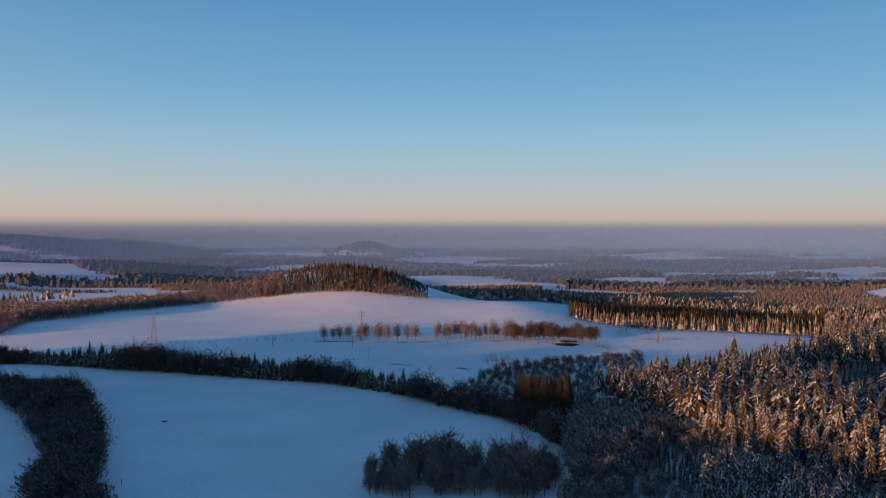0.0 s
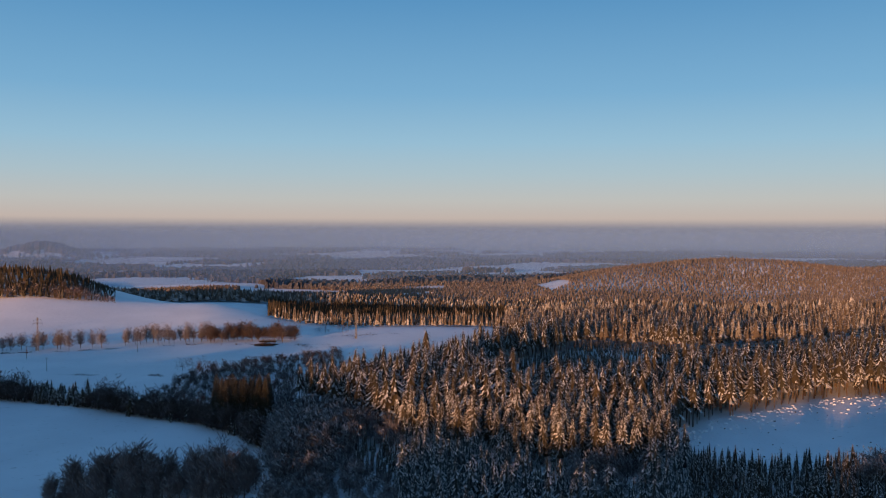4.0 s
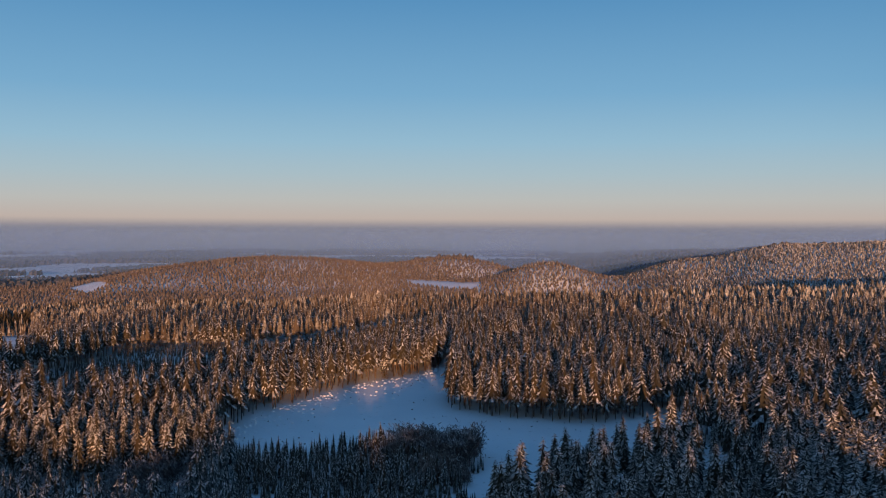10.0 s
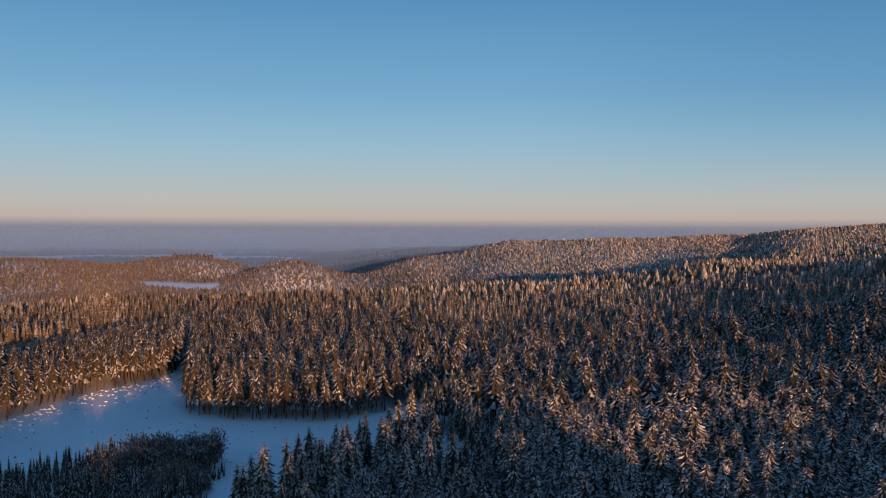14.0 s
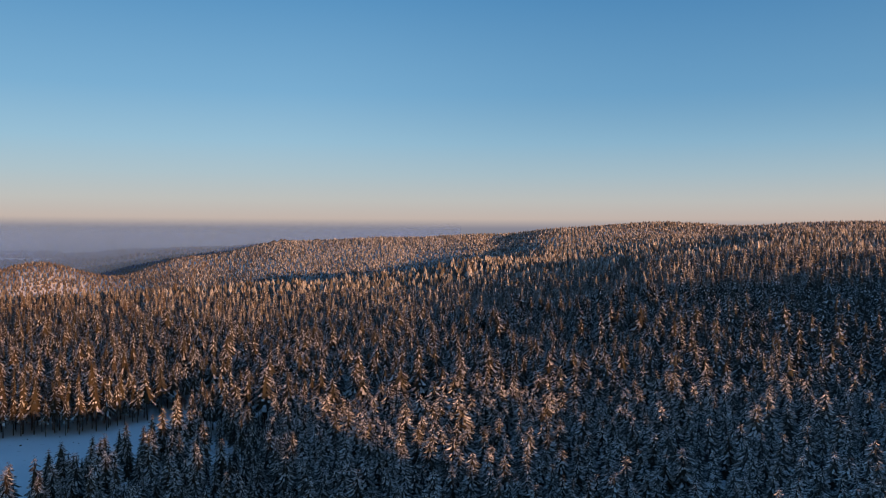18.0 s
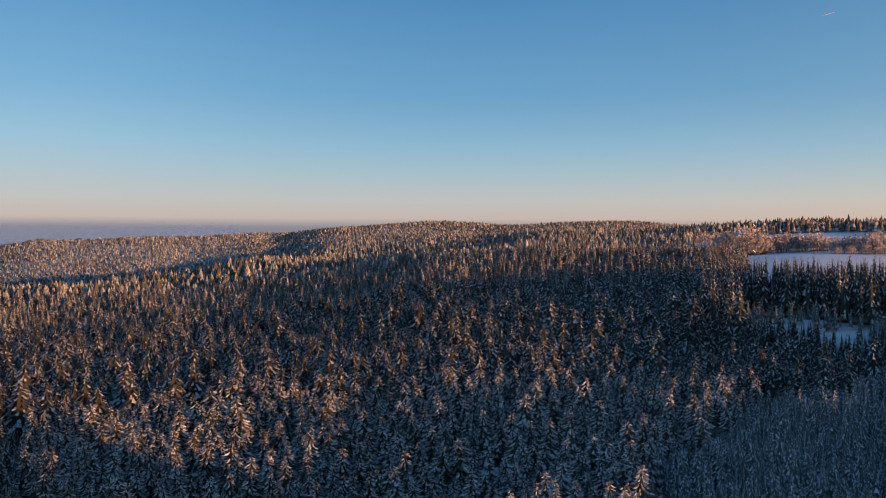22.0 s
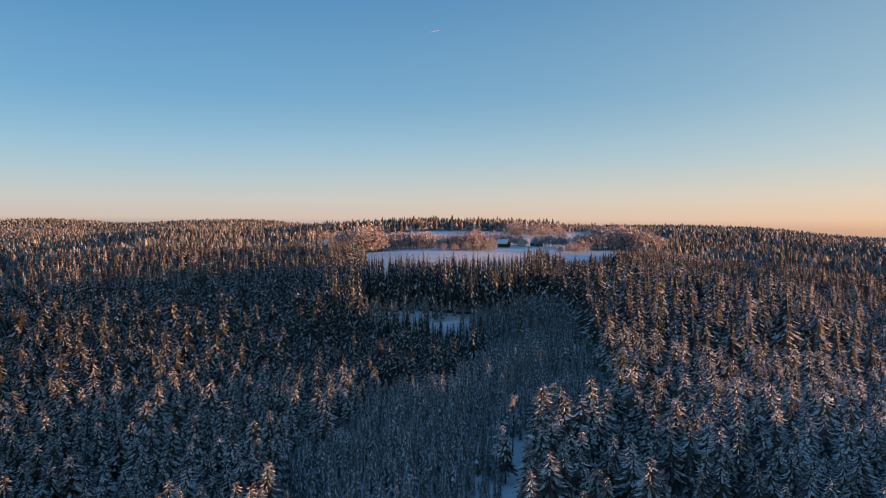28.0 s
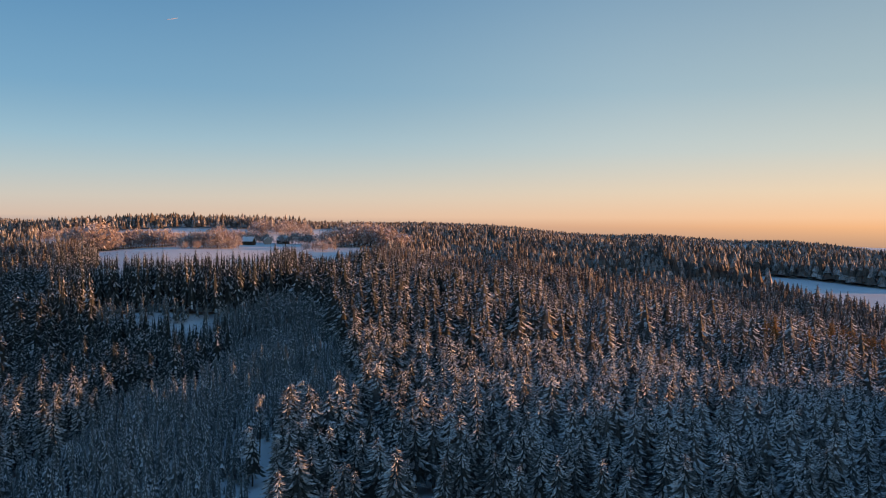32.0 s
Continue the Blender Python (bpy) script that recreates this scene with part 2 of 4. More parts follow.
profile(150, (0, 8), (250, 21), (400, 22), (600, 26), (720, 38), (800, 26), (920, 48), (1010, 35), (1180, 62), (1280, 49), (1600, 76), (2700, 46), (4900, 20))
profile(158, (0, 8), (250, 21), (350, 17), (450, 18), (600, 15), (780, 20), (900, 26), (1000, 30), (1250, 50), (1350, 46), (1500, 62), (2700, 40), (4900, 10))
profile(168, (0, 8), (250, 17), (350, 11), (450, 6), (600, -4), (780, 14), (1000, 26), (1500, 48), (2700, 30), (4900, 0))
profile(182, (0, 8), (200, 17), (300, 27), (350, 27), (420, 19), (480, 9), (650, -6), (1300, 44), (2700, 24), (4900, 0))
profile(192, (0, 8), (150, 15), (200, 27), (290, 35), (360, 31), (500, 18), (1300, 36), (2700, 20), (4900, 0))
profile(207, (0, 8), (150, 19), (220, 38), (320, 41), (500, 30), (1300, 36), (2700, 20), (4900, 0))
profile(235, (0, 6), (150, 18), (240, 32), (330, 34), (500, 30), (1300, 30), (2700, 0), (4900, -10))
profile(262, (0, 6), (200, 12), (400, 47), (550, 45), (1300, 20), (2700, 0), (4900, -10))
profile(288, (0, 4), (250, 10), (500, 32), (650, 33), (1300, 0), (2700, -30), (4900, -20))
profile(310, (0, 4), (250, 4), (500, 10), (800, 6), (1300, 0), (2700, -30), (4900, -20))
RISES = []


def rise(az, r, height, width):
    """A rounded hill."""
    RISES.append((r * np.sin(np.radians(az)), r * np.cos(np.radians(az)), height, width))


rise(31, 1900, 24, 190)
rise(40, 1950, 46, 180)
rise(50, 2120, 46, 110)
rise(50, 1730, 16, 100)
rise(56.8, 1800, 66, 85)
rise(53.5, 2150, 20, 110)
rise(97, 1950, 7, 110)
rise(109, 1800, 6, 90)
rise(-25, 2700, 22, 260)
rise(-5.1, 4200, 62, 120)
rise(-27, 4600, 78, 300)
rise(-20, 4650, 40, 220)
rise(16, 4400, 12, 300)
AZ = np.array(sorted(PROFILES), float)


def ground_height(x, y):
    """Height of the ground, for arrays of plan coordinates."""
    x, y = np.asarray(x, float), np.asarray(y, float)
    az = (np.degrees(np.arctan2(x, y)) + 40) % 360 - 40
    r = np.hypot(x, y)
    cols = np.stack([np.interp(r, *PROFILES[a]) for a in AZ] + [np.interp(r, *PROFILES[AZ[0]])])
    knots = np.append(AZ, AZ[0] + 360)
    k = np.clip(np.searchsorted(knots, az, side="right") - 1, 0, len(AZ) - 1)
    f = np.clip((az - knots[k]) / (knots[k + 1] - knots[k]), 0, 1)
    f = f * f * (3 - 2 * f)
    take = lambda i: np.take_along_axis(cols, i[None], 0)[0]
    z = take(k) * (1 - f) + take(k + 1) * f
    for hx, hy, height, width in RISES:
        z = z + height * np.exp(-((x - hx) ** 2 + (y - hy) ** 2) / (2 * width**2))
    far = np.clip(r / 900, 0, 1)
    return z + far * (2.2 * np.sin(x / 87 + 1.3 * np.sin(y / 131)) + 1.8 * np.sin(y / 71 + x / 203))

def polar(az, r):
    return r * math.sin(radians(az)), r * math.cos(radians(az))


def mesh_from(name, verts, faces, mats, index=None, smooth=False):
    """A mesh from numpy arrays: verts (n, 3), faces (m, 3 or 4)."""
    me = bpy.data.meshes.new(name)
    verts, faces = np.asarray(verts, np.float32), np.asarray(faces, np.int32)
    k = faces.shape[1]
    me.vertices.add(len(verts))
    me.vertices.foreach_set("co", verts.ravel())
    me.loops.add(faces.size)
    me.loops.foreach_set("vertex_index", faces.ravel())
    me.polygons.add(len(faces))
    me.polygons.foreach_set("loop_start", np.arange(0, faces.size, k, dtype=np.int32))
    me.polygons.foreach_set("loop_total", np.full(len(faces), k, np.int32))
    for m in mats:
        me.materials.append(m)
    if index is not None:
        me.polygons.foreach_set("material_index", np.asarray(index, np.int32))
    me.polygons.foreach_set("use_smooth", np.full(len(faces), smooth))
    me.update(calc_edges=True)
    return me


# Ground: one sheet round the drone, out to the edge of sight
N_AZ = 480
radii = np.concatenate([[0.02, 8], np.geomspace(30, 4920, 160)])
aa = np.radians(np.arange(N_AZ) * 360 / N_AZ)
gx, gy = np.outer(radii, np.sin(aa)), np.outer(radii, np.cos(aa))
gz = ground_height(gx.ravel(), gy.ravel())
gv = np.column_stack([gx.ravel(), gy.ravel(), gz])
i, j = np.meshgrid(np.arange(len(radii) - 1), np.arange(N_AZ), indexing="ij")
jn = (j + 1) % N_AZ
quads = np.stack([i * N_AZ + j, (i + 1) * N_AZ + j, (i + 1) * N_AZ + jn, i * N_AZ + jn], -1).reshape(-1, 4)[:, ::-1]
ground = new("ground", mesh_from("ground", gv, quads, [SNOW], smooth=True))
tagged(ground, "snow-covered rolling fields and forest floor in dusk shade", "ground", kind="structure")


# Land cover, in bearing (degrees) and distance (metres)
def inside(az, r, pts):
    """Which of the points lie in a polygon given as (bearing, distance) corners."""
    hit = np.zeros(az.shape, bool)
    for (a0, r0), (a1, r1) in zip(pts, pts[1:] + pts[:1]):
        if a0 != a1:
            cross = ((a0 > az) != (a1 > az)) & (r < (r1 - r0) * (az - a0) / (a1 - a0) + r0)
            hit ^= cross
    return hit


def between(az, r, near, far):
    """Which points lie between two lines across the view, each a list of (bearing, distance)."""
    lo, hi = (np.interp(az, [p[0] for p in line], [p[1] for p in line]) for line in (near, far))
    return (r > lo) & (r < hi)


NEAR_FIELD_FAR = [(-40, 640), (-27, 617), (-21, 572), (-14, 531), (-7, 496), (-3, 462), (0.6, 424), (3.7, 402), (6.7, 371), (8.2, 346), (9.5, 300), (10, 100)]
BELT = [(-40, 640), (-27.2, 610), (-25, 560), (-23.5, 500), (-22.4, 455), (-21.7, 402), (-21.7, 302), (-21.5, 240), (-26, 240), (-25.6, 312), (-24.7, 342), (-24.9, 379), (-26.1, 441), (-27.3, 493), (-40, 600)]
HILL_TOP = [(-40, 740), (-27.3, 745), (-25.5, 823), (-22, 850), (-18, 960), (-13.5, 961), (-8.4, 957), (-5.4, 951), (-1.6, 928), (2.9, 883), (8.1, 879), (10.3, 842), (14, 800), (24, 815)]
FOREST_FRONT = [(9.3, 450), (9.9, 443), (13, 400), (17.1, 365), (22.2, 335), (27.5, 318), (33, 322), (35, 334), (36.1, 376)]
CLEARING = [(34.9, 345), (35.3, 377), (37.4, 419), (41, 451), (44.5, 494), (47.1, 508), (49.6, 541), (50.2, 541), (49.9, 422), (52.6, 408), (57.9, 398), (61.2, 402), (64.6, 428), (69.1, 457), (69.2, 437), (65, 382), (62.4, 352), (57.9, 318), (55.6, 283), (50.4, 283), (52.6, 320), (51.8, 345), (48.1, 358), (44.5, 348), (41, 336)]
LANE = [(49.65, 530), (50.15, 530), (50.2, 620), (49.8, 620)]
STRIP = [(21.6, 462), (25, 440), (31.2, 438), (34.5, 474), (37, 512), (42.4, 575), (48, 630), (50, 715), (49, 768), (48.7, 780), (44.2, 720), (38.7, 655), (35, 620), (30.1, 655), (27.5, 595), (23.7, 545)]
WHITE_FIELD = [(25.6, 1893), (27.4, 1990), (28.4, 1772), (27.1, 1680)]
WHITE_FIELD_2 = [(47.0, 1730), (50.0, 1745), (52.2, 1720), (52.0, 1650), (50.3, 1630), (47.6, 1660)]
PLAIN_FIELDS = [
    [(-34, 2000), (-27, 2040), (-22.5, 1960), (-20.2, 1800), (-21.5, 1640), (-25, 1600), (-34, 1640)],
    [(-27, 2160), (-23, 2130), (-19, 2100), (-17.4, 1960), (-19.4, 1880), (-22.0, 2010), (-27, 2090)],
    [(-1.6, 2150), (0.2, 2080), (2.8, 1840), (1.6, 1700), (-0.6, 1760)],
    [(6.6, 2160), (9.5, 2150), (13, 2060), (15.4, 1900), (13, 1810), (10.2, 1860), (8.6, 1820), (7.2, 1700), (6.4, 1800)],
    [(15.6, 1700), (18.5, 1670), (19.4, 1600), (16.5, 1590)],
]
YOUNG_STAND = [(109.5, 190), (110.2, 246), (110.5, 276), (113.2, 268), (115.4, 299), (116.9, 339), (121.6, 343), (124.1, 397), (123.4, 431), (115.4, 451), (115.4, 479), (123, 462), (127.5, 482), (129.9, 448), (131, 372), (131.6, 310), (130.4, 270), (127, 264), (125.2, 258), (124.9, 190)]
GLADE = [(115.2, 500), (122.8, 462), (122.8, 448), (119, 452), (115.2, 466)]
HOLLOW = [(116.6, 330), (122, 336), (122, 352), (116.8, 350)]
SPOT = [(133.2, 326), (135.3, 324), (135.6, 298), (133.8, 298)]
SPOT_2 = [(106, 306), (107.4, 304), (107.4, 320), (106, 322)]
SPOT_3 = [(125.2, 190), (126.4, 190), (126.6, 268), (125.4, 276)]
FIELD_EAST = [(154.2, 1015), (157.5, 1064), (160.4, 1042), (164.8, 985), (172, 950), (172, 700), (164.8, 790), (161, 840), (157.8, 930)]
VALLEY = [(116, 560), (122, 535), (126.5, 540), (127, 830), (115.5, 840)]
DARK_WOOD = [(1.2, 470), (3.6, 545), (9.6, 600), (13, 640), (13.5, 470), (9.3, 450), (8.6, 425), (5, 395), (3.7, 410)]
VILLAGE_FIELD = [(114.0, 920), (115.6, 895), (119, 875), (122.5, 850), (123.8, 985), (125.6, 985), (126.0, 840), (126, 770), (117, 760), (114, 840)]
VILLAGE_FIELD_3 = [(124.6, 1150), (127.4, 1150), (127.4, 1060), (124.6, 1070)]
VILLAGE_FIELD_2 = [(116.3, 1215), (122.6, 1190), (122.6, 1105), (116.3, 1140)]
YARDS = [(124.5, 780), (131, 740), (134, 900), (134, 1130), (127, 1000)]
VILLAGE = [(112.5, 860), (112.5, 1180), (118, 1230), (125, 1240), (130.2, 1420), (135.6, 1270), (135.6, 1120), (128, 1000), (128, 780), (124, 825), (114, 880)]


def wob(x, y, s, k=0.0):
    return np.sin(x / s + k + 1.7 * np.sin(y / (1.3 * s) + k)) + np.sin(y / s * 1.1 - k + 1.4 * np.sin(x / (0.8 * s)))


def land_cover(x, y):
    """0 open snow, 1 tall spruce, 2 young spruce, 3 frosted broadleaf scrub, 4 dark broadleaf trees, 5 small dark spruce, 6 half-grown spruce, for arrays of plan coordinates."""
    az = (np.degrees(np.arctan2(x, y)) + 40) % 360 - 40
    r = np.hypot(x, y)
    c = np.ones(az.shape, int)
    west = az < 24
    hill = np.interp(az, [p[0] for p in HILL_TOP], [p[1] for p in HILL_TOP])
    near_far = np.interp(az, [p[0] for p in NEAR_FIELD_FAR], [p[1] for p in NEAR_FIELD_FAR])
    c[west & (r < hill)] = 0
    c[(az < 9.5) & (r < near_far)] = 0
    # woods and fields past the lit hill
    far = west & (r > hill + 10)
    c[far & (az < -2)] = 4
    plain = west & (az < 20) & (r > np.where(az < 8, 1150, 1450))
    c[plain] = np.where(wob(r * 1.5, az * 22, 190) < np.where((az < -8) & (r < 1950), 0.9, -1.2), 0, 1)[plain]
    c[far & (az < -9) & (r > 1060) & (r < 1200)] = 0
    for field in PLAIN_FIELDS:
        c[west & inside(az, r, field)] = 0
    c[west & (az > -10.5) & (az < -1) & (r > 965) & (r < 1230)] = 1
    c[west & (az > -1) & (az < 8.4) & (r > 840) & (r < 1250)] = 0
    c[inside(az, r, BELT)] = 4
    c[(az < 8) & (r > near_far) & (r < near_far + 20)] = np.where(wob(x, y, 17) < 0.45, 5, 4)[(az < 8) & (r > near_far) & (r < near_far + 20)]
    c[inside(az, r, [(4.7, 375), (8.7, 375), (8.8, 424), (4.9, 426)])] = 0
    # scrub before the tall forest
    front = np.interp(az, [p[0] for p in FOREST_FRONT], [p[1] for p in FOREST_FRONT])
    edge = np.interp(az, [9, 10.5, 13.6, 17, 21.4, 24], [440, 445, 454, 486, 545, 640])
    low = (az > 8.4) & (az < 36) & (r < front)
    c[(az > 9.3) & west & (r >= front) & (r < edge)] = 1
    c[west & (az > 9.3) & (r > edge) & (r < np.interp(az, [8, 20, 21.4, 24], [770, 775, 800, 640]))] = 0
    c[inside(az, r, DARK_WOOD)] = 4
    c[inside(az, r, [(4.7, 375), (8.7, 375), (8.8, 424), (4.9, 426)])] = 0
    c[low] = np.where((az[low] > 17) & (wob(x[low], y[low], 23) < 0.75), 6, np.where((az[low] > 14) & (wob(x[low], y[low], 19) < -0.2), 2, 3))
    c[(az > 36) & (az < 53) & (r < 366)] = 2
    c[inside(az, r, [(46, 318), (52, 318), (52, 345), (47, 350)])] = 3
    c[inside(az, r, STRIP)] = 2
    for field in (CLEARING, LANE, WHITE_FIELD, WHITE_FIELD_2):
        c[inside(az, r, field)] = 0
    c[inside(az, r, YOUNG_STAND)] = 2
    c[inside(az, r, VALLEY)] = 0
    c[inside(az, r, VILLAGE)] = 3
    c[inside(az, r, YARDS)] = 3
    for field in (GLADE, HOLLOW, SPOT, SPOT_2, SPOT_3, FIELD_EAST, VILLAGE_FIELD, VILLAGE_FIELD_2, VILLAGE_FIELD_3):
        c[inside(az, r, field)] = 0
    return c


# Tree shapes, one metre high, as triangles: verts, faces, material slot of each face (0 crown, 1 trunk)
def blades(rng, tiers, arms, base, radius, droop, width, ragged=0.25, folded=True):
    """Tiers of drooping branches, each folded along its middle like a roof."""
    v, f = [], []
    for k in range(tiers):
        u = k / max(tiers - 1, 1)
        h = base + (0.97 - base) * u ** 0.92
        reach = radius * (1 - u) ** 0.62 + 0.005
        turn = rng.random() * 6.3
        for a in range(arms):
            t = turn + a * 2 * math.pi / arms + rng.uniform(-0.3, 0.3)
            L = reach * rng.uniform(1 - ragged, 1 + ragged)
            d = droop * rng.uniform(0.7, 1.3) * (1.1 - 0.6 * u)
            hh = h + rng.uniform(-0.5, 0.5) * (0.97 - base) / tiers
            c, s = math.cos(t), math.sin(t)
            w = width * L
            n = len(v)
            if folded:
                v += [(0, 0, hh + 0.2 * L), (L * 0.65 * c - w * s, L * 0.65 * s + w * c, hh - d * L * 0.9), (L * c, L * s, hh - d * L * 1.0), (L * 0.65 * c + w * s, L * 0.65 * s - w * c, hh - d * L * 0.9)]
                f += [(n, n + 2, n + 1), (n, n + 3, n + 2)]
            else:
                v += [(0, 0, hh + 0.2 * L), (L * c - w * s, L * s + w * c, hh - d * L), (L * c + w * s, L * s - w * c, hh - d * L)]
                f.append((n, n + 2, n + 1))
    return v, f


def stem(v, f, points, sides):
    """A tapered stem through (x, y, z, radius) points, added to v and f."""
    start = len(v)
    for x, y, z, r in points:
        v += [(x + r * math.cos(k * 2 * math.pi / sides), y + r * math.sin(k * 2 * math.pi / sides), z) for k in range(sides)]
    for p in range(len(points) - 1):
        for k in range(sides):
            a, b = start + p * sides + k, start + p * sides + (k + 1) % sides
            f += [(a, b, b + sides), (a, b + sides, a + sides)]


def core(v, f, rng, base, radius, sides):
    """The dark inside of a crown, where the twigs close up."""
    n = len(v)
    v += [(radius * rng.uniform(0.8, 1.2) * math.cos(k * 6.2832 / sides), radius * rng.uniform(0.8, 1.2) * math.sin(k * 6.2832 / sides), base - 0.02 + rng.uniform(-0.03, 0.03)) for k in range(sides)]
    v.append((0, 0, 0.9))
    f += [(n + k, n + (k + 1) % sides, n + sides) for k in range(sides)]


def spruce_shape(seed, tiers, arms, base=0.3, radius=0.15, droop=0.75, width=0.42, sides=5, folded=True, inner=0.5):
    rng = random.Random(seed)
    v, f = blades(rng, tiers, arms, base, radius, droop, width, 0.25, folded)
    if inner:
        core(v, f, rng, base, radius * inner, 6)
    n = len(f)
    if sides:
        stem(v, f, [(0, 0, -0.03, 0.014), (0, 0, 0.85, 0.004)], sides)
    return np.array(v, np.float32), np.array(f, np.int32), np.array([0] * n + [1] * (len(f) - n))


def cone_shape(seed, tiers, sides, radius):
    """A far spruce: ragged skirts stacked one over another."""
    rng = random.Random(seed)
    v, f = [], []
    for k in range(tiers):
        lo, hi = 0.16 + 0.8 * k / tiers, min(0.16 + 0.8 * (k + 1.75) / tiers, 1.0)
        R = radius * (1 - k / tiers) ** 0.8
        t0, n = rng.random() * 6.3, len(v)
        for a in range(sides):
            t, q = t0 + a * 2 * math.pi / sides, R * rng.uniform(0.75, 1.25)
            v.append((q * math.cos(t), q * math.sin(t), lo + rng.uniform(-0.05, 0.05)))
        v.append((rng.uniform(-0.01, 0.01), rng.uniform(-0.01, 0.01), hi))
        f += [(n + a, n + (a + 1) % sides, n + sides) for a in range(sides)]
    return np.array(v, np.float32), np.array(f, np.int32), np.zeros(len(f), int)


def broadleaf_shape(seed, limbs, twigs, spread=0.3, base=0.12, thin=0.022, sides=4):
    """A bare tree: trunk, forked limbs, and a cloud of fine twig sprays."""
    rng = random.Random(seed)
    v, f, tips = [], [], []
    stem(v, f, [(0, 0, -0.03, 0.016), (0.01, 0, 0.3, 0.011), (0, 0.01, 0.75, 0.004)], sides)
    for k in range(limbs):
        t = k * 2.4 + rng.uniform(-0.4, 0.4)
        z0 = rng.uniform(0.15, 0.55)
        z1 = z0 + rng.uniform(0.2, 0.38)
        R = spread * rng.uniform(0.55, 1.0) * (1.15 - 0.6 * z0)
        stem(v, f, [(0, 0, z0, 0.007), (0.5 * R * math.cos(t), 0.5 * R * math.sin(t), z0 + 0.35 * (z1 - z0), 0.005), (R * math.cos(t), R * math.sin(t), z1, 0.002)], 3)
        tips.append((R * math.cos(t), R * math.sin(t), z1))
    tips.append((0, 0, 0.8))
    n = len(f)
    for k in range(twigs):
        cx, cy, cz = rng.choice(tips)
        x, y, z = (c * rng.uniform(0.35, 1.0) + rng.gauss(0, 0.07) for c in (cx, cy, cz))
        z = min(max(z + rng.uniform(-0.1, 0.12), base), 0.95)
        t, L = rng.random() * 6.3, rng.uniform(0.08, 0.19)
        ex, ey, ez = x + L * 0.7 * math.cos(t), y + L * 0.7 * math.sin(t), z + L * rng.uniform(0.2, 1.0)
        m = len(v)
        v += [(x, y, z), (ex - thin * math.sin(t), ey + thin * math.cos(t), ez), (ex + thin * math.sin(t), ey - thin * math.cos(t), ez + 0.02)]
        f.append((m, m + 1, m + 2))
    idx = np.array([1] * n + [0] * (len(f) - n))
    return np.array(v, np.float32), np.array(f, np.int32), idx


def strew(name, shapes, x, y, height, girth, mats, label, category, sink=0.0):
    """Many trees joined into one mesh of stuff."""
    rng = np.random.default_rng(len(x))
    pick, turn = rng.integers(0, len(shapes), len(x)), rng.random(len(x)) * 6.2832
    z = ground_height(x, y) - sink
    V, F, M, n = [], [], [], 0
    for k, (v, f, m) in enumerate(shapes):
        s = np.flatnonzero(pick == k)
        if not len(s):
            continue
        c, q = np.cos(turn[s])[:, None], np.sin(turn[s])[:, None]
        w = (height[s] * girth[s])[:, None]
        lean = rng.normal(0, 0.012, (2, len(s), 1))
        vx = (v[:, 0] * c - v[:, 1] * q) * w + x[s][:, None] + lean[0] * v[:, 2] * height[s][:, None]
        vy = (v[:, 0] * q + v[:, 1] * c) * w + y[s][:, None] + lean[1] * v[:, 2] * height[s][:, None]
        vz = v[:, 2] * height[s][:, None] + z[s][:, None]
        V.append(np.stack([vx, vy, vz], -1).reshape(-1, 3))
        F.append((f[None] + (n + np.arange(len(s)) * len(v))[:, None, None]).reshape(-1, 3))
        M.append(np.tile(m, len(s)))
        n += len(s) * len(v)
    ob = new(name, mesh_from(name, np.concatenate(V), np.concatenate(F), mats, np.concatenate(M)))
    return tagged(ob, label, category, kind="stuff")


def jitter_grid(r0, r1, az0, az1, step, seed):
    """Jittered plan points in a sector of a ring."""
    rng = np.random.default_rng(seed)
    g = np.arange(-r1, r1, step)
    x, y = (a.ravel() for a in np.meshgrid(g, g))
    x = x + (np.floor((y + r1) / step + 0.5) % 2) * step / 2
    x, y = x + rng.uniform(-0.36, 0.36, x.size) * step, y + rng.uniform(-0.36, 0.36, x.size) * step
    r, az = np.hypot(x, y), (np.degrees(np.arctan2(x, y)) + 40) % 360 - 40
    keep = (r >= r0) & (r < r1) & (az > az0) & (az < az1)
    return x[keep], y[keep], rng


SPRUCE_NEAR = [spruce_shape(s, 15, 9, base=0.24, radius=0.165, width=0.13, droop=0.5, inner=0.66) for s in range(6)]
SPRUCE_MID = [spruce_shape(20 + s, 12, 7, base=0.4, radius=0.155, width=0.15, droop=0.5, sides=3, folded=False, inner=0.66) for s in range(5)]
SPRUCE_LOW = [spruce_shape(30 + s, 12, 7, base=0.16, radius=0.16, width=0.18, droop=0.5, sides=0, folded=False, inner=0.66) for s in range(5)]
SPRUCE_FAR = [spruce_shape(40 + s, 7, 5, base=0.33, radius=0.155, width=0.3, droop=0.55, sides=0, folded=False, inner=0.62) for s in range(5)]
SPRUCE_BULK = [cone_shape(40 + s, 4, 5, 0.15) for s in range(5)]
SPRUCE_SPECK = [cone_shape(70 + s, 2, 4, 0.24) for s in range(5)]
SPRUCE_HAZE = [cone_shape(60 + s, 3, 5, 0.21) for s in range(6)]
HALF_GROWN = [spruce_shape(110 + s, 11, 7, base=0.12, radius=0.17, droop=0.62, width=0.2, sides=0, folded=False, inner=0.5) for s in range(4)]
YOUNG_NEAR = [spruce_shape(80 + s, 10, 8, base=0.08, radius=0.165, droop=0.55, width=0.16, sides=0, folded=False, inner=0.6) for s in range(5)]
YOUNG_MID = [spruce_shape(90 + s, 8, 6, base=0.08, radius=0.165, droop=0.55, width=0.22, sides=0, folded=False, inner=0.6) for s in range(4)]
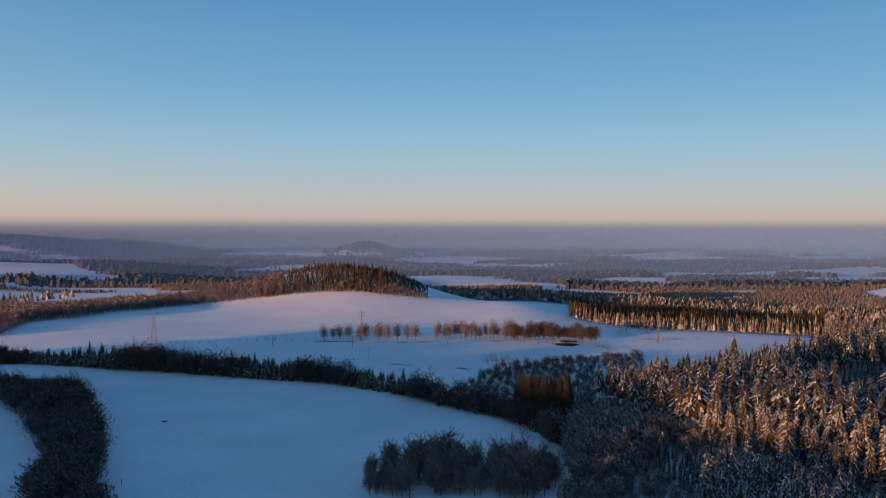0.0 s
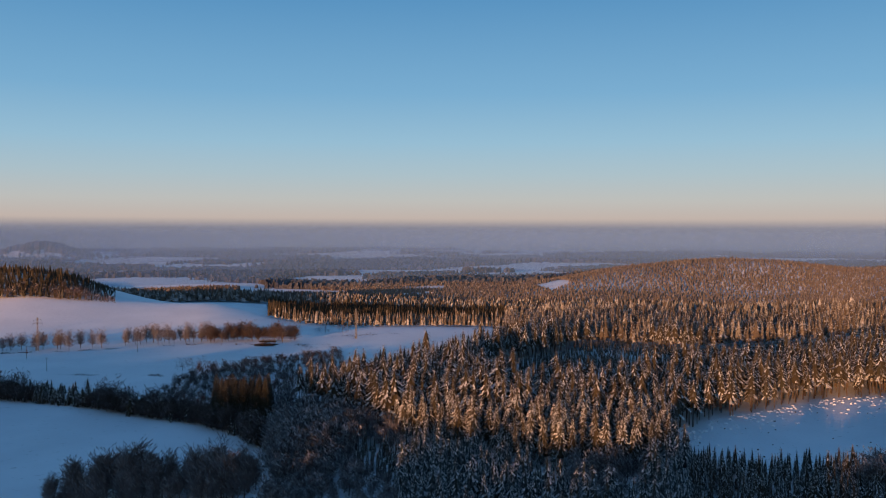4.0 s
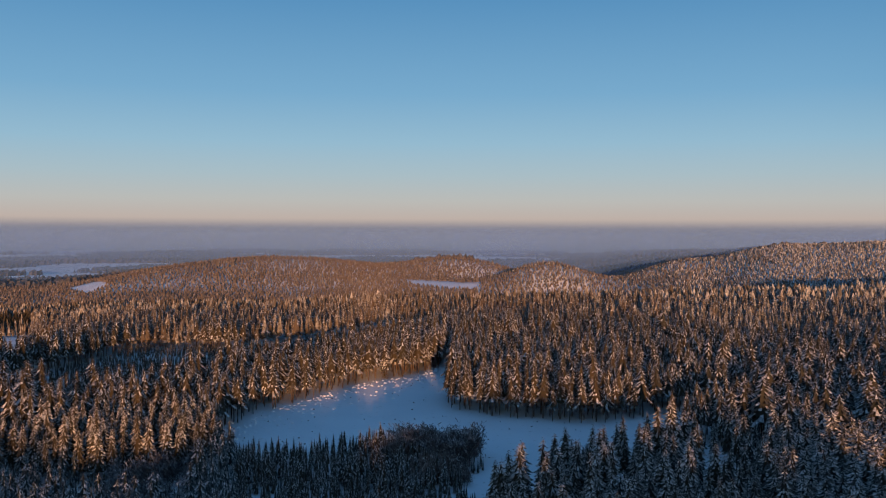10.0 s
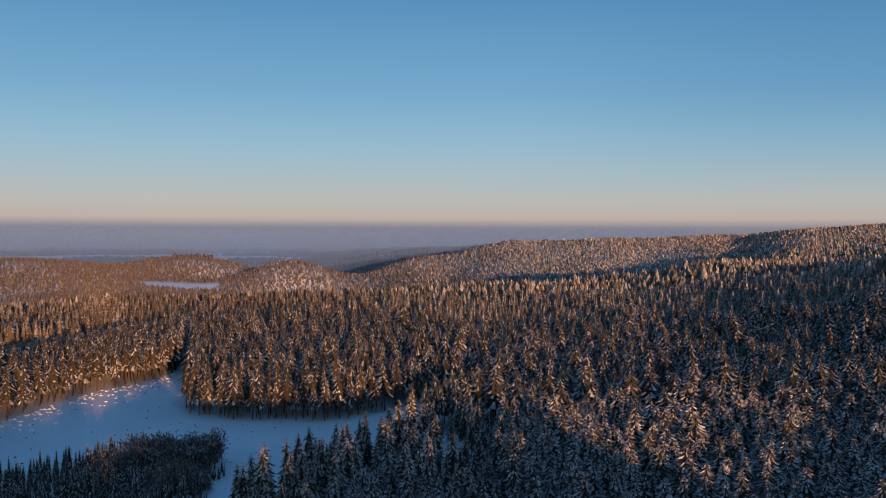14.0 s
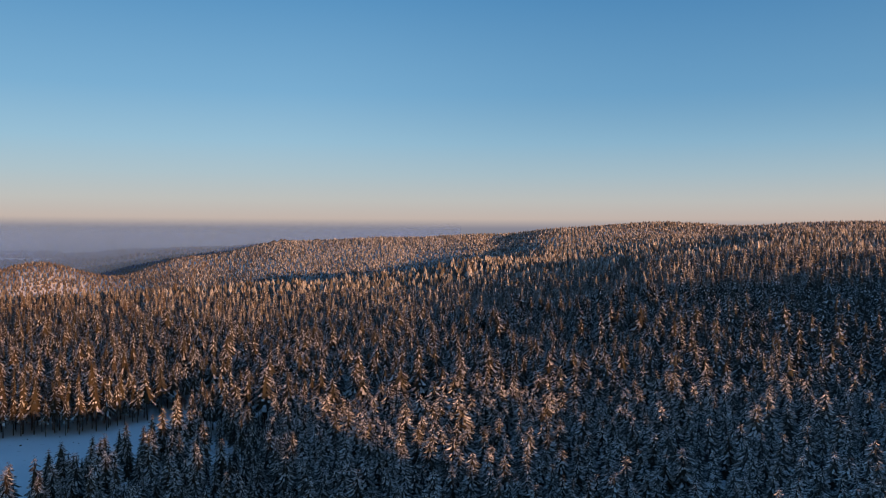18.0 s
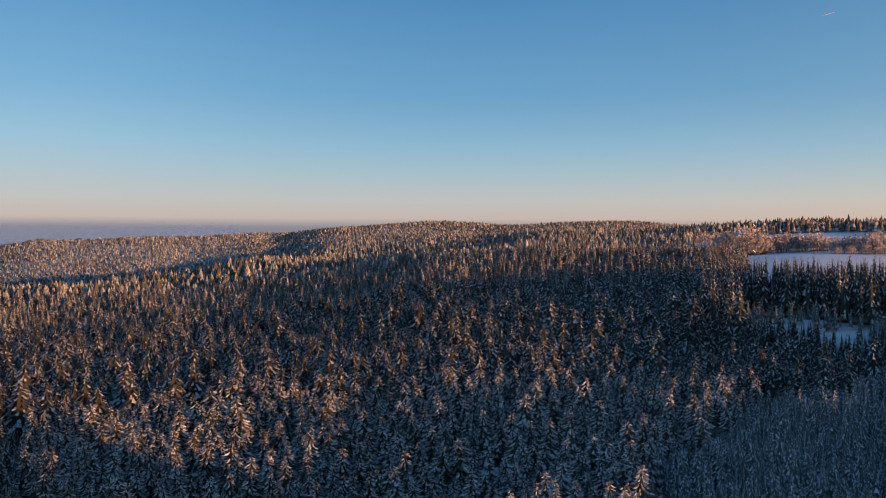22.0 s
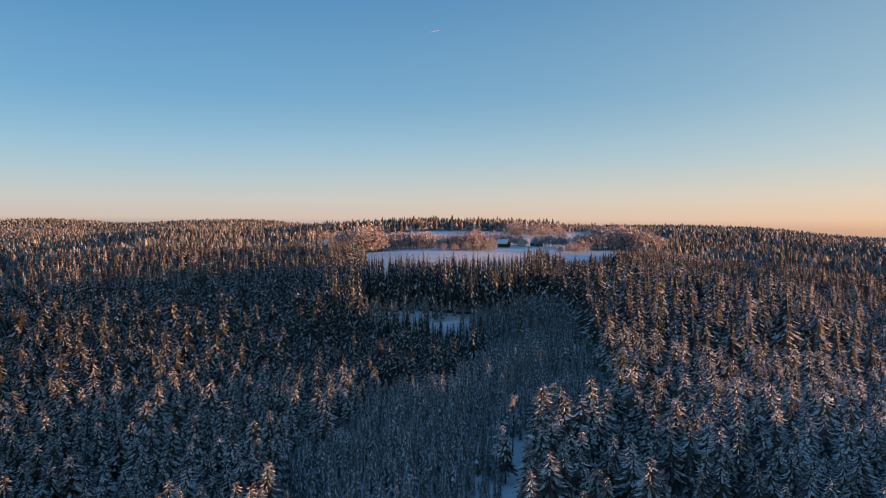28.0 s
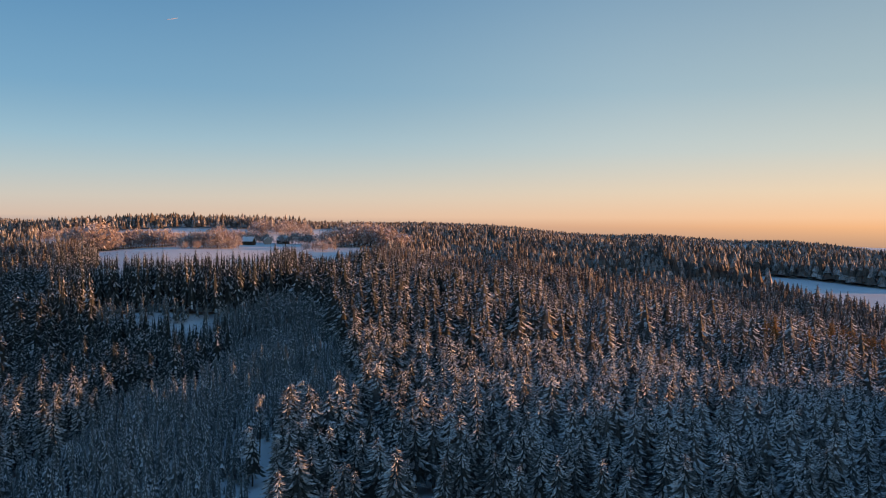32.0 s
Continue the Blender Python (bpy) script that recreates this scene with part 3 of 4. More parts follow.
BROAD_NEAR = [broadleaf_shape(s, 9, 480, thin=0.011) for s in range(4)]
BROAD_MID = [broadleaf_shape(20 + s, 4, 170, thin=0.02, sides=3) for s in range(4)]
BROAD_FINE = [broadleaf_shape(120 + s, 6, 420, spread=0.36, base=0.05, thin=0.009, sides=3) for s in range(4)]
BROAD_FAR = [broadleaf_shape(40 + s, 1, 52, thin=0.03, sides=3) for s in range(4)]


def spruce_size(x, y, rng):
    h = 21 + 1.8 * wob(x, y, 55) + rng.normal(0, 3.6, x.size) + (rng.random(x.size) < 0.06) * 4
    return np.clip(h, 13, 33), rng.uniform(0.85, 1.25, x.size)


for r0, r1, step, shapes, seed, name in (
        (195, 370, 5.1, SPRUCE_NEAR, 1, "spruce_forest"), (370, 640, 5.4, SPRUCE_MID, 2, "spruce_forest"),
        (640, 860, 5.9, SPRUCE_FAR, 3, "spruce_forest"), (860, 1380, 7.2, SPRUCE_HAZE, 4, "distant_forest"), (1380, 2150, 7.2, SPRUCE_SPECK, 5, "distant_forest")):
    x, y, rng = jitter_grid(r0, r1, -29, 168, step, seed)
    c = land_cover(x, y)
    az = np.degrees(np.arctan2(x, y))
    c[np.hypot(x, y) > np.interp(az, [60, 75, 90, 105, 120, 140, 168], [2150, 2020, 2080, 1880, 1680, 1680, 1600])] = 0
    if r0 < 200:
        # closer ranks in the front of the western forest, thin ones before the clearing
        c[(c == 1) & (az < 36)] = 0
        c[(c == 1) & (az > 53) & (az < 70) & (np.hypot(x, y) > 270) & (rng.random(c.size) < 0.55)] = 0
    if r1 < 700:
        # older, wider-spaced trees towards the sun
        r = np.hypot(x, y)
        wall = (az > 112) & (az < 129) & (r > 335)
        c[(c == 1) & (az > 72) & ~wall & (rng.random(c.size) < np.interp(az, [72, 120, 132], [0.24, 0.26, 0.45]))] = 0
    elif r1 > 700:
        c[(c == 1) & (az < 24) & (np.hypot(x, y) < 1250)] = 0
    s = (c == 1) | (c == 5)
    h, w = spruce_size(x[s], y[s], rng)
    small = c[s] == 5
    if r0 > 600:
        h = h * np.where((az[s] > 125) & (az[s] < 142) & (np.hypot(x[s], y[s]) < 1000), 0.72, np.where((az[s] > 148) & (np.hypot(x[s], y[s]) < 900), np.interp(az[s], [148, 158], [0.7, 0.85]), np.where((az[s] > 152) & (np.hypot(x[s], y[s]) < 1250), 1.45, np.where((az[s] > 112) & (az[s] < 131) & (np.hypot(x[s], y[s]) > 1100), 1.15, 1.0))))
    behind = (az[s] > 113) & (az[s] < 128) & (np.hypot(x[s], y[s]) > 460) & (np.hypot(x[s], y[s]) < 640)
    h[behind], w[behind] = 29.0 + 0.6 * (h[behind] - 22), w[behind] * 0.62
    before = (az[s] > 113.5) & (az[s] < 124.5) & (np.hypot(x[s], y[s]) > 340) & (np.hypot(x[s], y[s]) < 458)
    h[before] = 0.95 * h[before]
    h[small], w[small] = h[small] * 0.42, w[small] * 1.4
    if r1 > 2000:
        h, w = h * 0.4, w * 1.3
    elif r1 > 1100:
        h, w = h * np.interp(np.hypot(x[s], y[s]), [860, 1200], [0.95, 0.72]), w * 1.1
    if r0 > 600:
        h = h * np.where(az[s] < 24, np.interp(np.hypot(x[s], y[s]), [760, 900, 1000], [0.9, 0.75, 0.62 if r1 < 1100 else 0.9]), 0.82)
        w = w * 1.1
    xs, ys = x[s], y[s]
    if r0 == 370:
        wide = (az[s] > 68) & ~behind & ~before
        h, w = np.where(wide, np.clip(h * 0.88 + rng.normal(0, 2.6, h.size), 9, 30), h), w * np.where(wide, np.interp(az[s], [72, 120, 132], [1.3, 1.3, 1.42]), 1.0)
        mixed = wide & (az[s] > 138)
        h[mixed] *= rng.uniform(0.72, 1.22, mixed.sum())
    if r0 < 200:
        h = np.where(az[s] > 72, 21 + 0.75 * (h - 21), h)
        w = w * np.where(az[s] > 72, 1.34, 1.0)
        h = h * np.interp(az[s], [50, 53, 70, 74, 104, 112], [0.8, 0.78, 0.78, 0.84, 0.84, 0.8])
        near = np.argsort(np.hypot(xs, ys) + 40 * (np.degrees(np.arctan2(xs, ys)) < 8))[:300]
        NEAR_TREES = list(zip(xs[near], ys[near], h[near], w[near]))
        xs, ys, h, w = (np.delete(q, near) for q in (xs, ys, h, w))
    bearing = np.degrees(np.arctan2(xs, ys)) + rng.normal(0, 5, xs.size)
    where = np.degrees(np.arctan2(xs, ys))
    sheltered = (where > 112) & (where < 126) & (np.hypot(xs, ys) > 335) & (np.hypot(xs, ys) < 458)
    # stands past this bearing get the paler copy, for sunlight the canopy lacks
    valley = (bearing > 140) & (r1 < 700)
    for side_of, mat in ((bearing <= 64, SPRUCE), ((bearing > 64) & (bearing <= (97 if r1 < 700 else 113)), LADEN), ((bearing > (97 if r1 < 700 else 113)) & ~sheltered & ~valley, HOARY), (valley, PALE_TREES), ((bearing > 97) & sheltered, DARKSPRUCE)):
        if not side_of.any():
            continue
        strew(name, SPRUCE_LOW if mat == DARKSPRUCE or (mat in (HOARY, PALE_TREES) and r0 == 370) else shapes, xs[side_of], ys[side_of], h[side_of], w[side_of], [mat if r1 < 700 else BROWNWOOD if mat == SPRUCE and r1 > 2000 else FARSPRUCE if mat == SPRUCE else FARLADEN if mat == LADEN else FARBROWN, BARK], "dense spruce forest with snow on the drooping branches", "forest")
    s = c == 2
    if s.any() and r1 < 1000:
        x2, y2, rng2 = jitter_grid(r0, r1, -29, 168, 3.2, seed + 50)
        s2 = (land_cover(x2, y2) == 2) | (inside(np.degrees(np.arctan2(x2, y2)), np.hypot(x2, y2), GLADE) & (rng2.random(x2.size) < 0.3))
        xs, ys, ks = x2[s2], y2[s2], s2.sum()
        h = np.clip(9.6 + 1.3 * wob(xs, ys, 19) + rng.normal(0, 1.9, ks), 3, 15)
        pale = np.degrees(np.arctan2(xs, ys)) > 60
        h[~pale & (np.hypot(xs, ys) > 390)] *= 0.55
        front = ~pale & (np.hypot(xs, ys) <= 390)
        h[front] *= np.interp(np.degrees(np.arctan2(xs, ys)), [36, 44, 48, 50, 52.5], [0.8, 0.95, 0.95, 0.8, 0.4])[front]
        for side_of, mat, label in ((pale, YOUNG, "young spruces white with frost and snow"), (~pale, SPRUCE, "dark young spruces before the clearing, dusted with snow")):
            if side_of.any():
                strew("young_spruce_stand", YOUNG_NEAR if r1 < 400 else YOUNG_MID, xs[side_of], ys[side_of], h[side_of], rng.uniform(0.8, 1.1, side_of.sum()), [mat, BARK], label, "young trees")
    if r0 < 200:
        x2, y2, rng2 = jitter_grid(r0, r1, 10, 40, 3.9, seed + 70)
        s2 = land_cover(x2, y2) == 6
        x2, y2 = x2[s2], y2[s2]
        h = np.clip(13.5 + 1.6 * wob(x2, y2, 21) + rng2.normal(0, 2.2, x2.size), 6, 19)
        strew("half_grown_spruces", HALF_GROWN, x2, y2, h, rng2.uniform(0.85, 1.15, x2.size), [DARKSPRUCE, BARK], "half-grown dark spruces before the tall forest, dusted with snow", "young trees")
    s = (c == 3) & (rng.random(c.size) < 0.85) & (np.hypot(x, y) < 700)
    if s.any():
        h = np.clip(9 + 2 * wob(x[s], y[s], 27) + rng.normal(0, 1.5, s.sum()), 4, 14)
        strew("frosted_scrub", BROAD_NEAR if r1 < 400 else BROAD_MID if r1 < 700 else BROAD_FAR, x[s], y[s], h, rng.uniform(1.0, 1.5, s.sum()), [ALDER, BARK], "grey leafless scrub touched with hoarfrost", "scrub")
    s = (c == 4) & (az > -20) & (rng.random(c.size) < (0.8 if r1 < 640 else 0.25 if r1 < 1300 else 0.1))
    if s.any():
        h = (1 - 0.6 * ((az[s] > 0) & (az[s] < 14)) - 0.2 * (az[s] < -20)) * np.clip(13 + 2 * wob(x[s], y[s], 31) + rng.normal(0, 2, s.sum()), 6, 20)
        strew("bare_trees", BROAD_NEAR if r1 < 400 else BROAD_MID if r1 < 700 else BROAD_FAR, x[s], y[s], h, rng.uniform(0.9, 1.3, s.sum()), [DARKTWIG, BARK], "dark leafless trees along the field edge", "trees")

# brown shrubs crowning the young stand before the clearing
x, y, rng = jitter_grid(296, 348, 46.4, 51.4, 3.4, 77)
dome = np.clip(1 - ((np.degrees(np.arctan2(x, y)) - 48.9) / 2.7) ** 2, 0.2, 1)
strew("clearing_shrubs", BROAD_FINE, x, y, 2.6 + 6.4 * dome + rng.normal(0, 0.6, x.size), rng.uniform(1.1, 1.5, x.size), [REDTWIG, BARK], "brown leafless shrubs among the young spruces before the clearing", "shrubs")

# the hedgerow along the far side of the near field
x, y, rng = jitter_grid(330, 660, -33, 8, 2.3, 31)
az, r = np.degrees(np.arctan2(x, y)), np.hypot(x, y)
edge = np.interp(az, [p[0] for p in NEAR_FIELD_FAR], [p[1] for p in NEAR_FIELD_FAR])
s = (r > edge) & (r < edge + 17)
x, y = x[s], y[s]
conifer = wob(x, y, 17) + 0.5 * rng.normal(size=x.size) < 0.6
h = np.clip(8.5 + 1.4 * wob(x, y, 29) + rng.normal(0, 2.2, x.size) + (rng.random(x.size) < 0.03) * 6, 3, 17)
strew("hedgerow_spruces", YOUNG_MID, x[conifer], y[conifer], h[conifer], rng.uniform(1.0, 1.5, conifer.sum()), [SPRUCE, BARK], "close row of dark young spruces along the field", "hedgerow")
strew("hedgerow_shrubs", BROAD_FINE, x[~conifer], y[~conifer], h[~conifer] * 1.1, rng.uniform(1.0, 1.5, (~conifer).sum()), [DARKTWIG, BARK], "leafless hedgerow shrubs between the spruces", "hedgerow")

# the belt of leafless trees beside the near field
x, y, rng = jitter_grid(235, 660, -34, -20, 5.6, 41)
s = inside(np.degrees(np.arctan2(x, y)), np.hypot(x, y), BELT) & (np.hypot(x, y) < 530)
x, y = x[s], y[s]
strew("tree_belt", BROAD_FINE, x, y, np.clip(11 + 1.5 * wob(x, y, 24) + rng.normal(0, 1.6, x.size), 5, 16), rng.uniform(1.1, 1.6, x.size), [DARKTWIG, BARK], "dark leafless trees and bushes in a belt beside the field", "trees")

# the dark thicket between the field corner and the forest
x, y, rng = jitter_grid(390, 650, 0, 14, 6.2, 43)
s = inside(np.degrees(np.arctan2(x, y)), np.hypot(x, y), DARK_WOOD) & (land_cover(x, y) == 4)
x, y = x[s], y[s]
strew("thicket", BROAD_MID, x, y, np.clip(4.6 + 0.8 * wob(x, y, 24) + rng.normal(0, 1.1, x.size), 2, 8), rng.uniform(1.2, 1.8, x.size), [DARKTWIG, BARK], "dark leafless thicket along the forest edge", "thicket")

# western forest: close ranks at its front, small trees on the hills beyond the fields
WEST_FAR = [cone_shape(45 + s, 4, 5, 0.17) for s in range(5)]
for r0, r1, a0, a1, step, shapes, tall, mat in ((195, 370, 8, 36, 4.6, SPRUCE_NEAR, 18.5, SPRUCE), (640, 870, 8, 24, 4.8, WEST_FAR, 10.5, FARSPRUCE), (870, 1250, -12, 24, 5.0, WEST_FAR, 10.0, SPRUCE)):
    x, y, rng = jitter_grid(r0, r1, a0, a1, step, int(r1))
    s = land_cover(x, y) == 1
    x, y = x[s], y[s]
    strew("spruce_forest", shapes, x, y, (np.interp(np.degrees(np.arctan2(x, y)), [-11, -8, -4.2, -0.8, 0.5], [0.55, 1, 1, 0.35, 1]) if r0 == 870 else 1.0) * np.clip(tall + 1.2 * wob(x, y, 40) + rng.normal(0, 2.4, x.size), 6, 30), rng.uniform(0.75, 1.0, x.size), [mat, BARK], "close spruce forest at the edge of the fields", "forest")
for a0, a1, r0, r1 in ((-33, -10.4, 740, 1060), (-12, -0.9, 900, 1180)):
    x, y, rng = jitter_grid(r0, r1, a0, a1, 5.0, int(r1))
    s = (land_cover(x, y) == 4) | ((land_cover(x, y) == 1) & (np.hypot(x, y) < 985 + 12 * wob(x, y, 21)))
    x, y = x[s], y[s]
    strew("birch_wood", BROAD_FAR, x, y, np.interp(np.degrees(np.arctan2(x, y)), [-3.5, -0.9], [1, 0.4]) * np.clip(10 + 1.2 * wob(x, y, 30) + rng.normal(0, 1.6, x.size), 5, 15), rng.uniform(1.1, 1.6, x.size), [REDTWIG, BARK], "reddish leafless birch wood on the hill", "wood")

# hoarfrosted broadleaf trees round the village fields
PALE_TREES = [broadleaf_shape(150 + s, 6, 190, spread=0.52, base=0.03, thin=0.035, sides=3) for s in range(5)]
rng = np.random.default_rng(61)
for az, r, half, deep, tall, count in (
        (115.5, 955, 1.4, 40, 23, 44), (118.6, 975, 1.9, 22, 16, 54), (122.6, 925, 1.8, 16, 14, 54), (120.3, 1040, 2.2, 14, 9, 22), (123.6, 1085, 1.3, 18, 12, 20), (112.8, 1150, 1.6, 30, 12, 12),
        (128.3, 1020, 1.5, 25, 12, 26), (132.6, 985, 2.9, 40, 20, 130), (121.0, 1000, 2.4, 12, 10, 30), (125.2, 1030, 1.4, 16, 11, 22), (117.6, 1085, 2.0, 12, 9, 20), (127.0, 1205, 2.0, 40, 14, 46), (124.0, 1010, 0.8, 14, 10, 10), (129.5, 900, 1.2, 20, 9, 14)):
    a, d = az + half * rng.uniform(-1, 1, count), r + deep * rng.uniform(-1, 1, count)
    dome = np.clip(1.15 - 0.45 * np.abs((a - az) / half) ** 3, 0.5, 1.2)
    strew("frosted_grove", PALE_TREES, d * np.sin(np.radians(a)), d * np.cos(np.radians(a)), tall * dome * rng.uniform(0.75, 1.2, count), rng.uniform(0.9, 1.25, count), [FROST, BARK], "grove of rounded leafless trees pink-white with hoarfrost by the village", "grove")

# the wooded rise behind the drone, which shades the near fields
x, y, rng = jitter_grid(175, 640, 172, 300, 9.5, 7)
h, w = spruce_size(x, y, rng)
h = h * np.clip(1 + 0.16 * wob(x, y, 23) + rng.normal(0, 0.12, x.size), 0.4, 1.5)
keep = (np.hypot(x, y) < 470) | ((np.degrees(np.arctan2(x, y)) % 360) > 198)
x, y, h, w = x[keep], y[keep], h[keep], w[keep]
strew("ridge_forest", SPRUCE_BULK, x, y, h, w * 1.7, [SPRUCE, BARK], "spruce forest on the rise up-sun", "forest")

# Far woods on the plain: one uneven canopy sheet, sunk where the fields lie open
far_r, far_a = np.geomspace(2120, 4880, 76), np.radians(np.arange(-33, 78, 0.13))
fr, fa = np.meshgrid(far_r, far_a, indexing="ij")
fx, fy = fr * np.sin(fa), fr * np.cos(fa)
rng = np.random.default_rng(5)
hills = ((fa < radians(-17)) & (fr > 4100)) | ((np.abs(fa + radians(5.1)) < 0.05) & (np.abs(fr - 4200) < 320))
mask = 1.0 * hills + wob(fr * 0.8, fa * 2400, 210, 0.7) + 0.8 * wob(fr * 0.8, fa * 2400, 95, 2.0) + 0.25 * rng.normal(size=fx.shape)
fz = ground_height(fx.ravel(), fy.ravel()).reshape(fx.shape) + np.where((mask > -0.35) & (fr > 2140), rng.uniform(4, 17, fx.shape), -8)
i, j = np.meshgrid(np.arange(fx.shape[0] - 1), np.arange(fx.shape[1] - 1), indexing="ij")
w = fx.shape[1]
quads = np.stack([i * w + j, i * w + j + 1, (i + 1) * w + j + 1, (i + 1) * w + j], -1).reshape(-1, 4)
far_woods = new("far_woods", mesh_from("far_woods", np.stack([fx, fy, fz], -1).reshape(-1, 3), quads, [FARWOOD]))
tagged(far_woods, "distant dark woods between snowy fields on the hazy plain", "woods", kind="stuff")

# Far-plain haze: thin upright sheets painted haze-blue, lit by the same sky and sun
def haze_material(name, density):
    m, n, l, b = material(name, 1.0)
    # blue base colour stands for the haze and offsets the warm sun
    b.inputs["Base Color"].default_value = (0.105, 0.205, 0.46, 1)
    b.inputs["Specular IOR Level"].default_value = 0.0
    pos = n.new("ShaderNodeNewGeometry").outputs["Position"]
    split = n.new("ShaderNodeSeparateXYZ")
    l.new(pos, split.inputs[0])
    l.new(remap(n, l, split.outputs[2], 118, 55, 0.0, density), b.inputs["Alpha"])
    return m


def haze_sheet(r, density, top):
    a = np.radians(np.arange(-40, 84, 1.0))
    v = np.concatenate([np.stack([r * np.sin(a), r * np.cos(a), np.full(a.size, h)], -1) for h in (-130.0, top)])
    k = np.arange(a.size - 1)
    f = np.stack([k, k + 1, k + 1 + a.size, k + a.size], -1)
    ob = new("haze_sheet", mesh_from("haze_sheet", v, f, [haze_material("mist", density)], smooth=True))
    return tagged(ob, "thin grey-blue sheet painted as distant haze over the plain", "mist", kind="structure")


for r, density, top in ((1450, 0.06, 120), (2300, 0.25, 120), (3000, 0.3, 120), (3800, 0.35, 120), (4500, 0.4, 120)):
    haze_sheet(r, density, top)

# ---- Things ----
def part(name, data, parent, label=""):
    """Links a mesh as one part under a thing or another part."""
    ob = new(name, data)
    ob.parent = parent
    return tagged(ob, label) if label else ob


def anchor(name, x, y, turn=0.0, z=None, scale=1.0):
    """An Empty at a thing's base, standing on the ground."""
    ob = new(name)
    z = float(ground_height([x], [y])[0]) if z is None else z
    ob.matrix_basis = Matrix.LocRotScale((x, y, z), Euler((0, 0, radians(turn))), (scale, scale, scale))
    return ob


def bm_mesh(name, bm, mat, smooth=False):
    me = bpy.data.meshes.new(name)
    for f in bm.faces:
        f.smooth = smooth
    bm.to_mesh(me)
    bm.free()
    me.materials.append(mat)
    return me


def box(bm, sx, sy, sz, at=(0, 0, 0), turn=0.0, tilt=0.0):
    m = Matrix.Translation(at) @ Euler((tilt, 0, turn)).to_matrix().to_4x4() @ Matrix.Diagonal((sx, sy, sz, 1))
    return bmesh.ops.create_cube(bm, size=1, matrix=m)


def rod(bm, a, b, r0, r1=None, sides=5):
    """A tapered bar from a to b."""
    a, b = Vector(a), Vector(b)
    d = b - a
    m = Matrix.Translation((a + b) / 2) @ d.to_track_quat("Z", "Y").to_matrix().to_4x4()
    bmesh.ops.create_cone(bm, cap_ends=True, segments=sides, radius1=r0, radius2=r0 if r1 is None else r1, depth=d.length, matrix=m)


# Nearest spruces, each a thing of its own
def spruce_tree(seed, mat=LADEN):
    rng = random.Random(100 + seed)
    v, f = blades(rng, 18, 12, 0.22, 0.165, 0.5, 0.11)
    core(v, f, rng, 0.22, 0.105, 8)
    crown = mesh_from("spruce_crown", v, f, [mat])
    v, f = [], []
    stem(v, f, [(0, 0, -0.03, 0.013), (0.002, 0, 0.3, 0.010), (0, 0, 0.96, 0.002)], 7)
    trunk = mesh_from("spruce_trunk", v, f, [BARK], smooth=True)
    tree = new("spruce_tree")
    tagged(tree, "tall spruce with snow lying on drooping branches", "spruce", "spruces nearest the drone")
    part("trunk", trunk, tree)
    part("crown", crown, tree)
    return tree


rng = random.Random(12)
patterns = [spruce_tree(k) for k in range(5)]
hoary = []
for n, (x, y, h, w) in enumerate(NEAR_TREES):
    z = float(ground_height([x], [y])[0])
    m = Matrix.LocRotScale((x, y, z), Euler((rng.gauss(0, 0.012), rng.gauss(0, 0.012), rng.uniform(0, 6.28))), (h * w, h * w, h))
    if n >= 5 and math.degrees(math.atan2(x, y)) > 97:
        tree = spruce_tree(20 + len(hoary), HOARY) if len(hoary) < 4 else copy_thing(hoary[n % 4], m)
        hoary.append(tree)
        tagged(tree, "tall spruce white with hoarfrost and snow", "spruce", "spruces nearest the drone")
    else:
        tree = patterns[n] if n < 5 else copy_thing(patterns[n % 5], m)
    tree.matrix_basis = m


# Golden larches among the spruces in the valley
def larch_tree(seed):
    rng = random.Random(300 + seed)
    v, f = blades(rng, 16, 11, 0.15, 0.17, 0.55, 0.15)
    core(v, f, rng, 0.15, 0.1, 7)
    crown = mesh_from("larch_crown", v, f, [LARCHTWIG])
    v, f = [], []
    stem(v, f, [(0, 0, -0.03, 0.014), (0.002, 0, 0.3, 0.010), (0, 0, 0.97, 0.002)], 6)
    tree = new("larch_tree")
    tagged(tree, "golden-brown larch standing among snowy spruces", "larch", "larches in the valley")
    part("trunk", mesh_from("larch_trunk", v, f, [BARK], smooth=True), tree)
    part("crown", crown, tree)
    return tree


larches = [larch_tree(k) for k in range(3)]
for n in range(30):
    az, r = radians(rng.uniform(161.6, 165.4) if n < 26 else rng.uniform(158, 162)), rng.uniform(528, 568) if n < 26 else rng.uniform(470, 520)
    x, y, h = r * math.sin(az), r * math.cos(az), rng.uniform(22, 27)
    m = Matrix.LocRotScale((x, y, float(ground_height([x], [y])[0])), Euler((0, 0, rng.uniform(0, 6.28))), (h * 1.15, h * 1.15, h))
    tree = larches[n] if n < 3 else copy_thing(larches[n % 3], m)
    tree.matrix_basis = m

# The dark clump of spruces at the corner of the near field
clump = []
for k in range(64):
    az, r = 5.0 + (k % 16) * 0.225 + rng.uniform(-0.08, 0.08), 395 + (k // 16) * 6.5 + rng.uniform(-2, 2)
    x, y = polar(az, r)
    h = rng.uniform(18, 23)
    m = Matrix.LocRotScale((x, y, float(ground_height([x], [y])[0])), Euler((0, 0, rng.uniform(0, 6.28))), (h * 0.8, h * 0.8, h))
    tree = spruce_tree(k, BARESPRUCE) if k < 3 else copy_thing(clump[k % 3], m)
    clump.append(tree)
    tree.matrix_basis = m
    tagged(tree, "dark spruce in a tight clump at the field corner", "spruce", "spruce clump at the field corner")


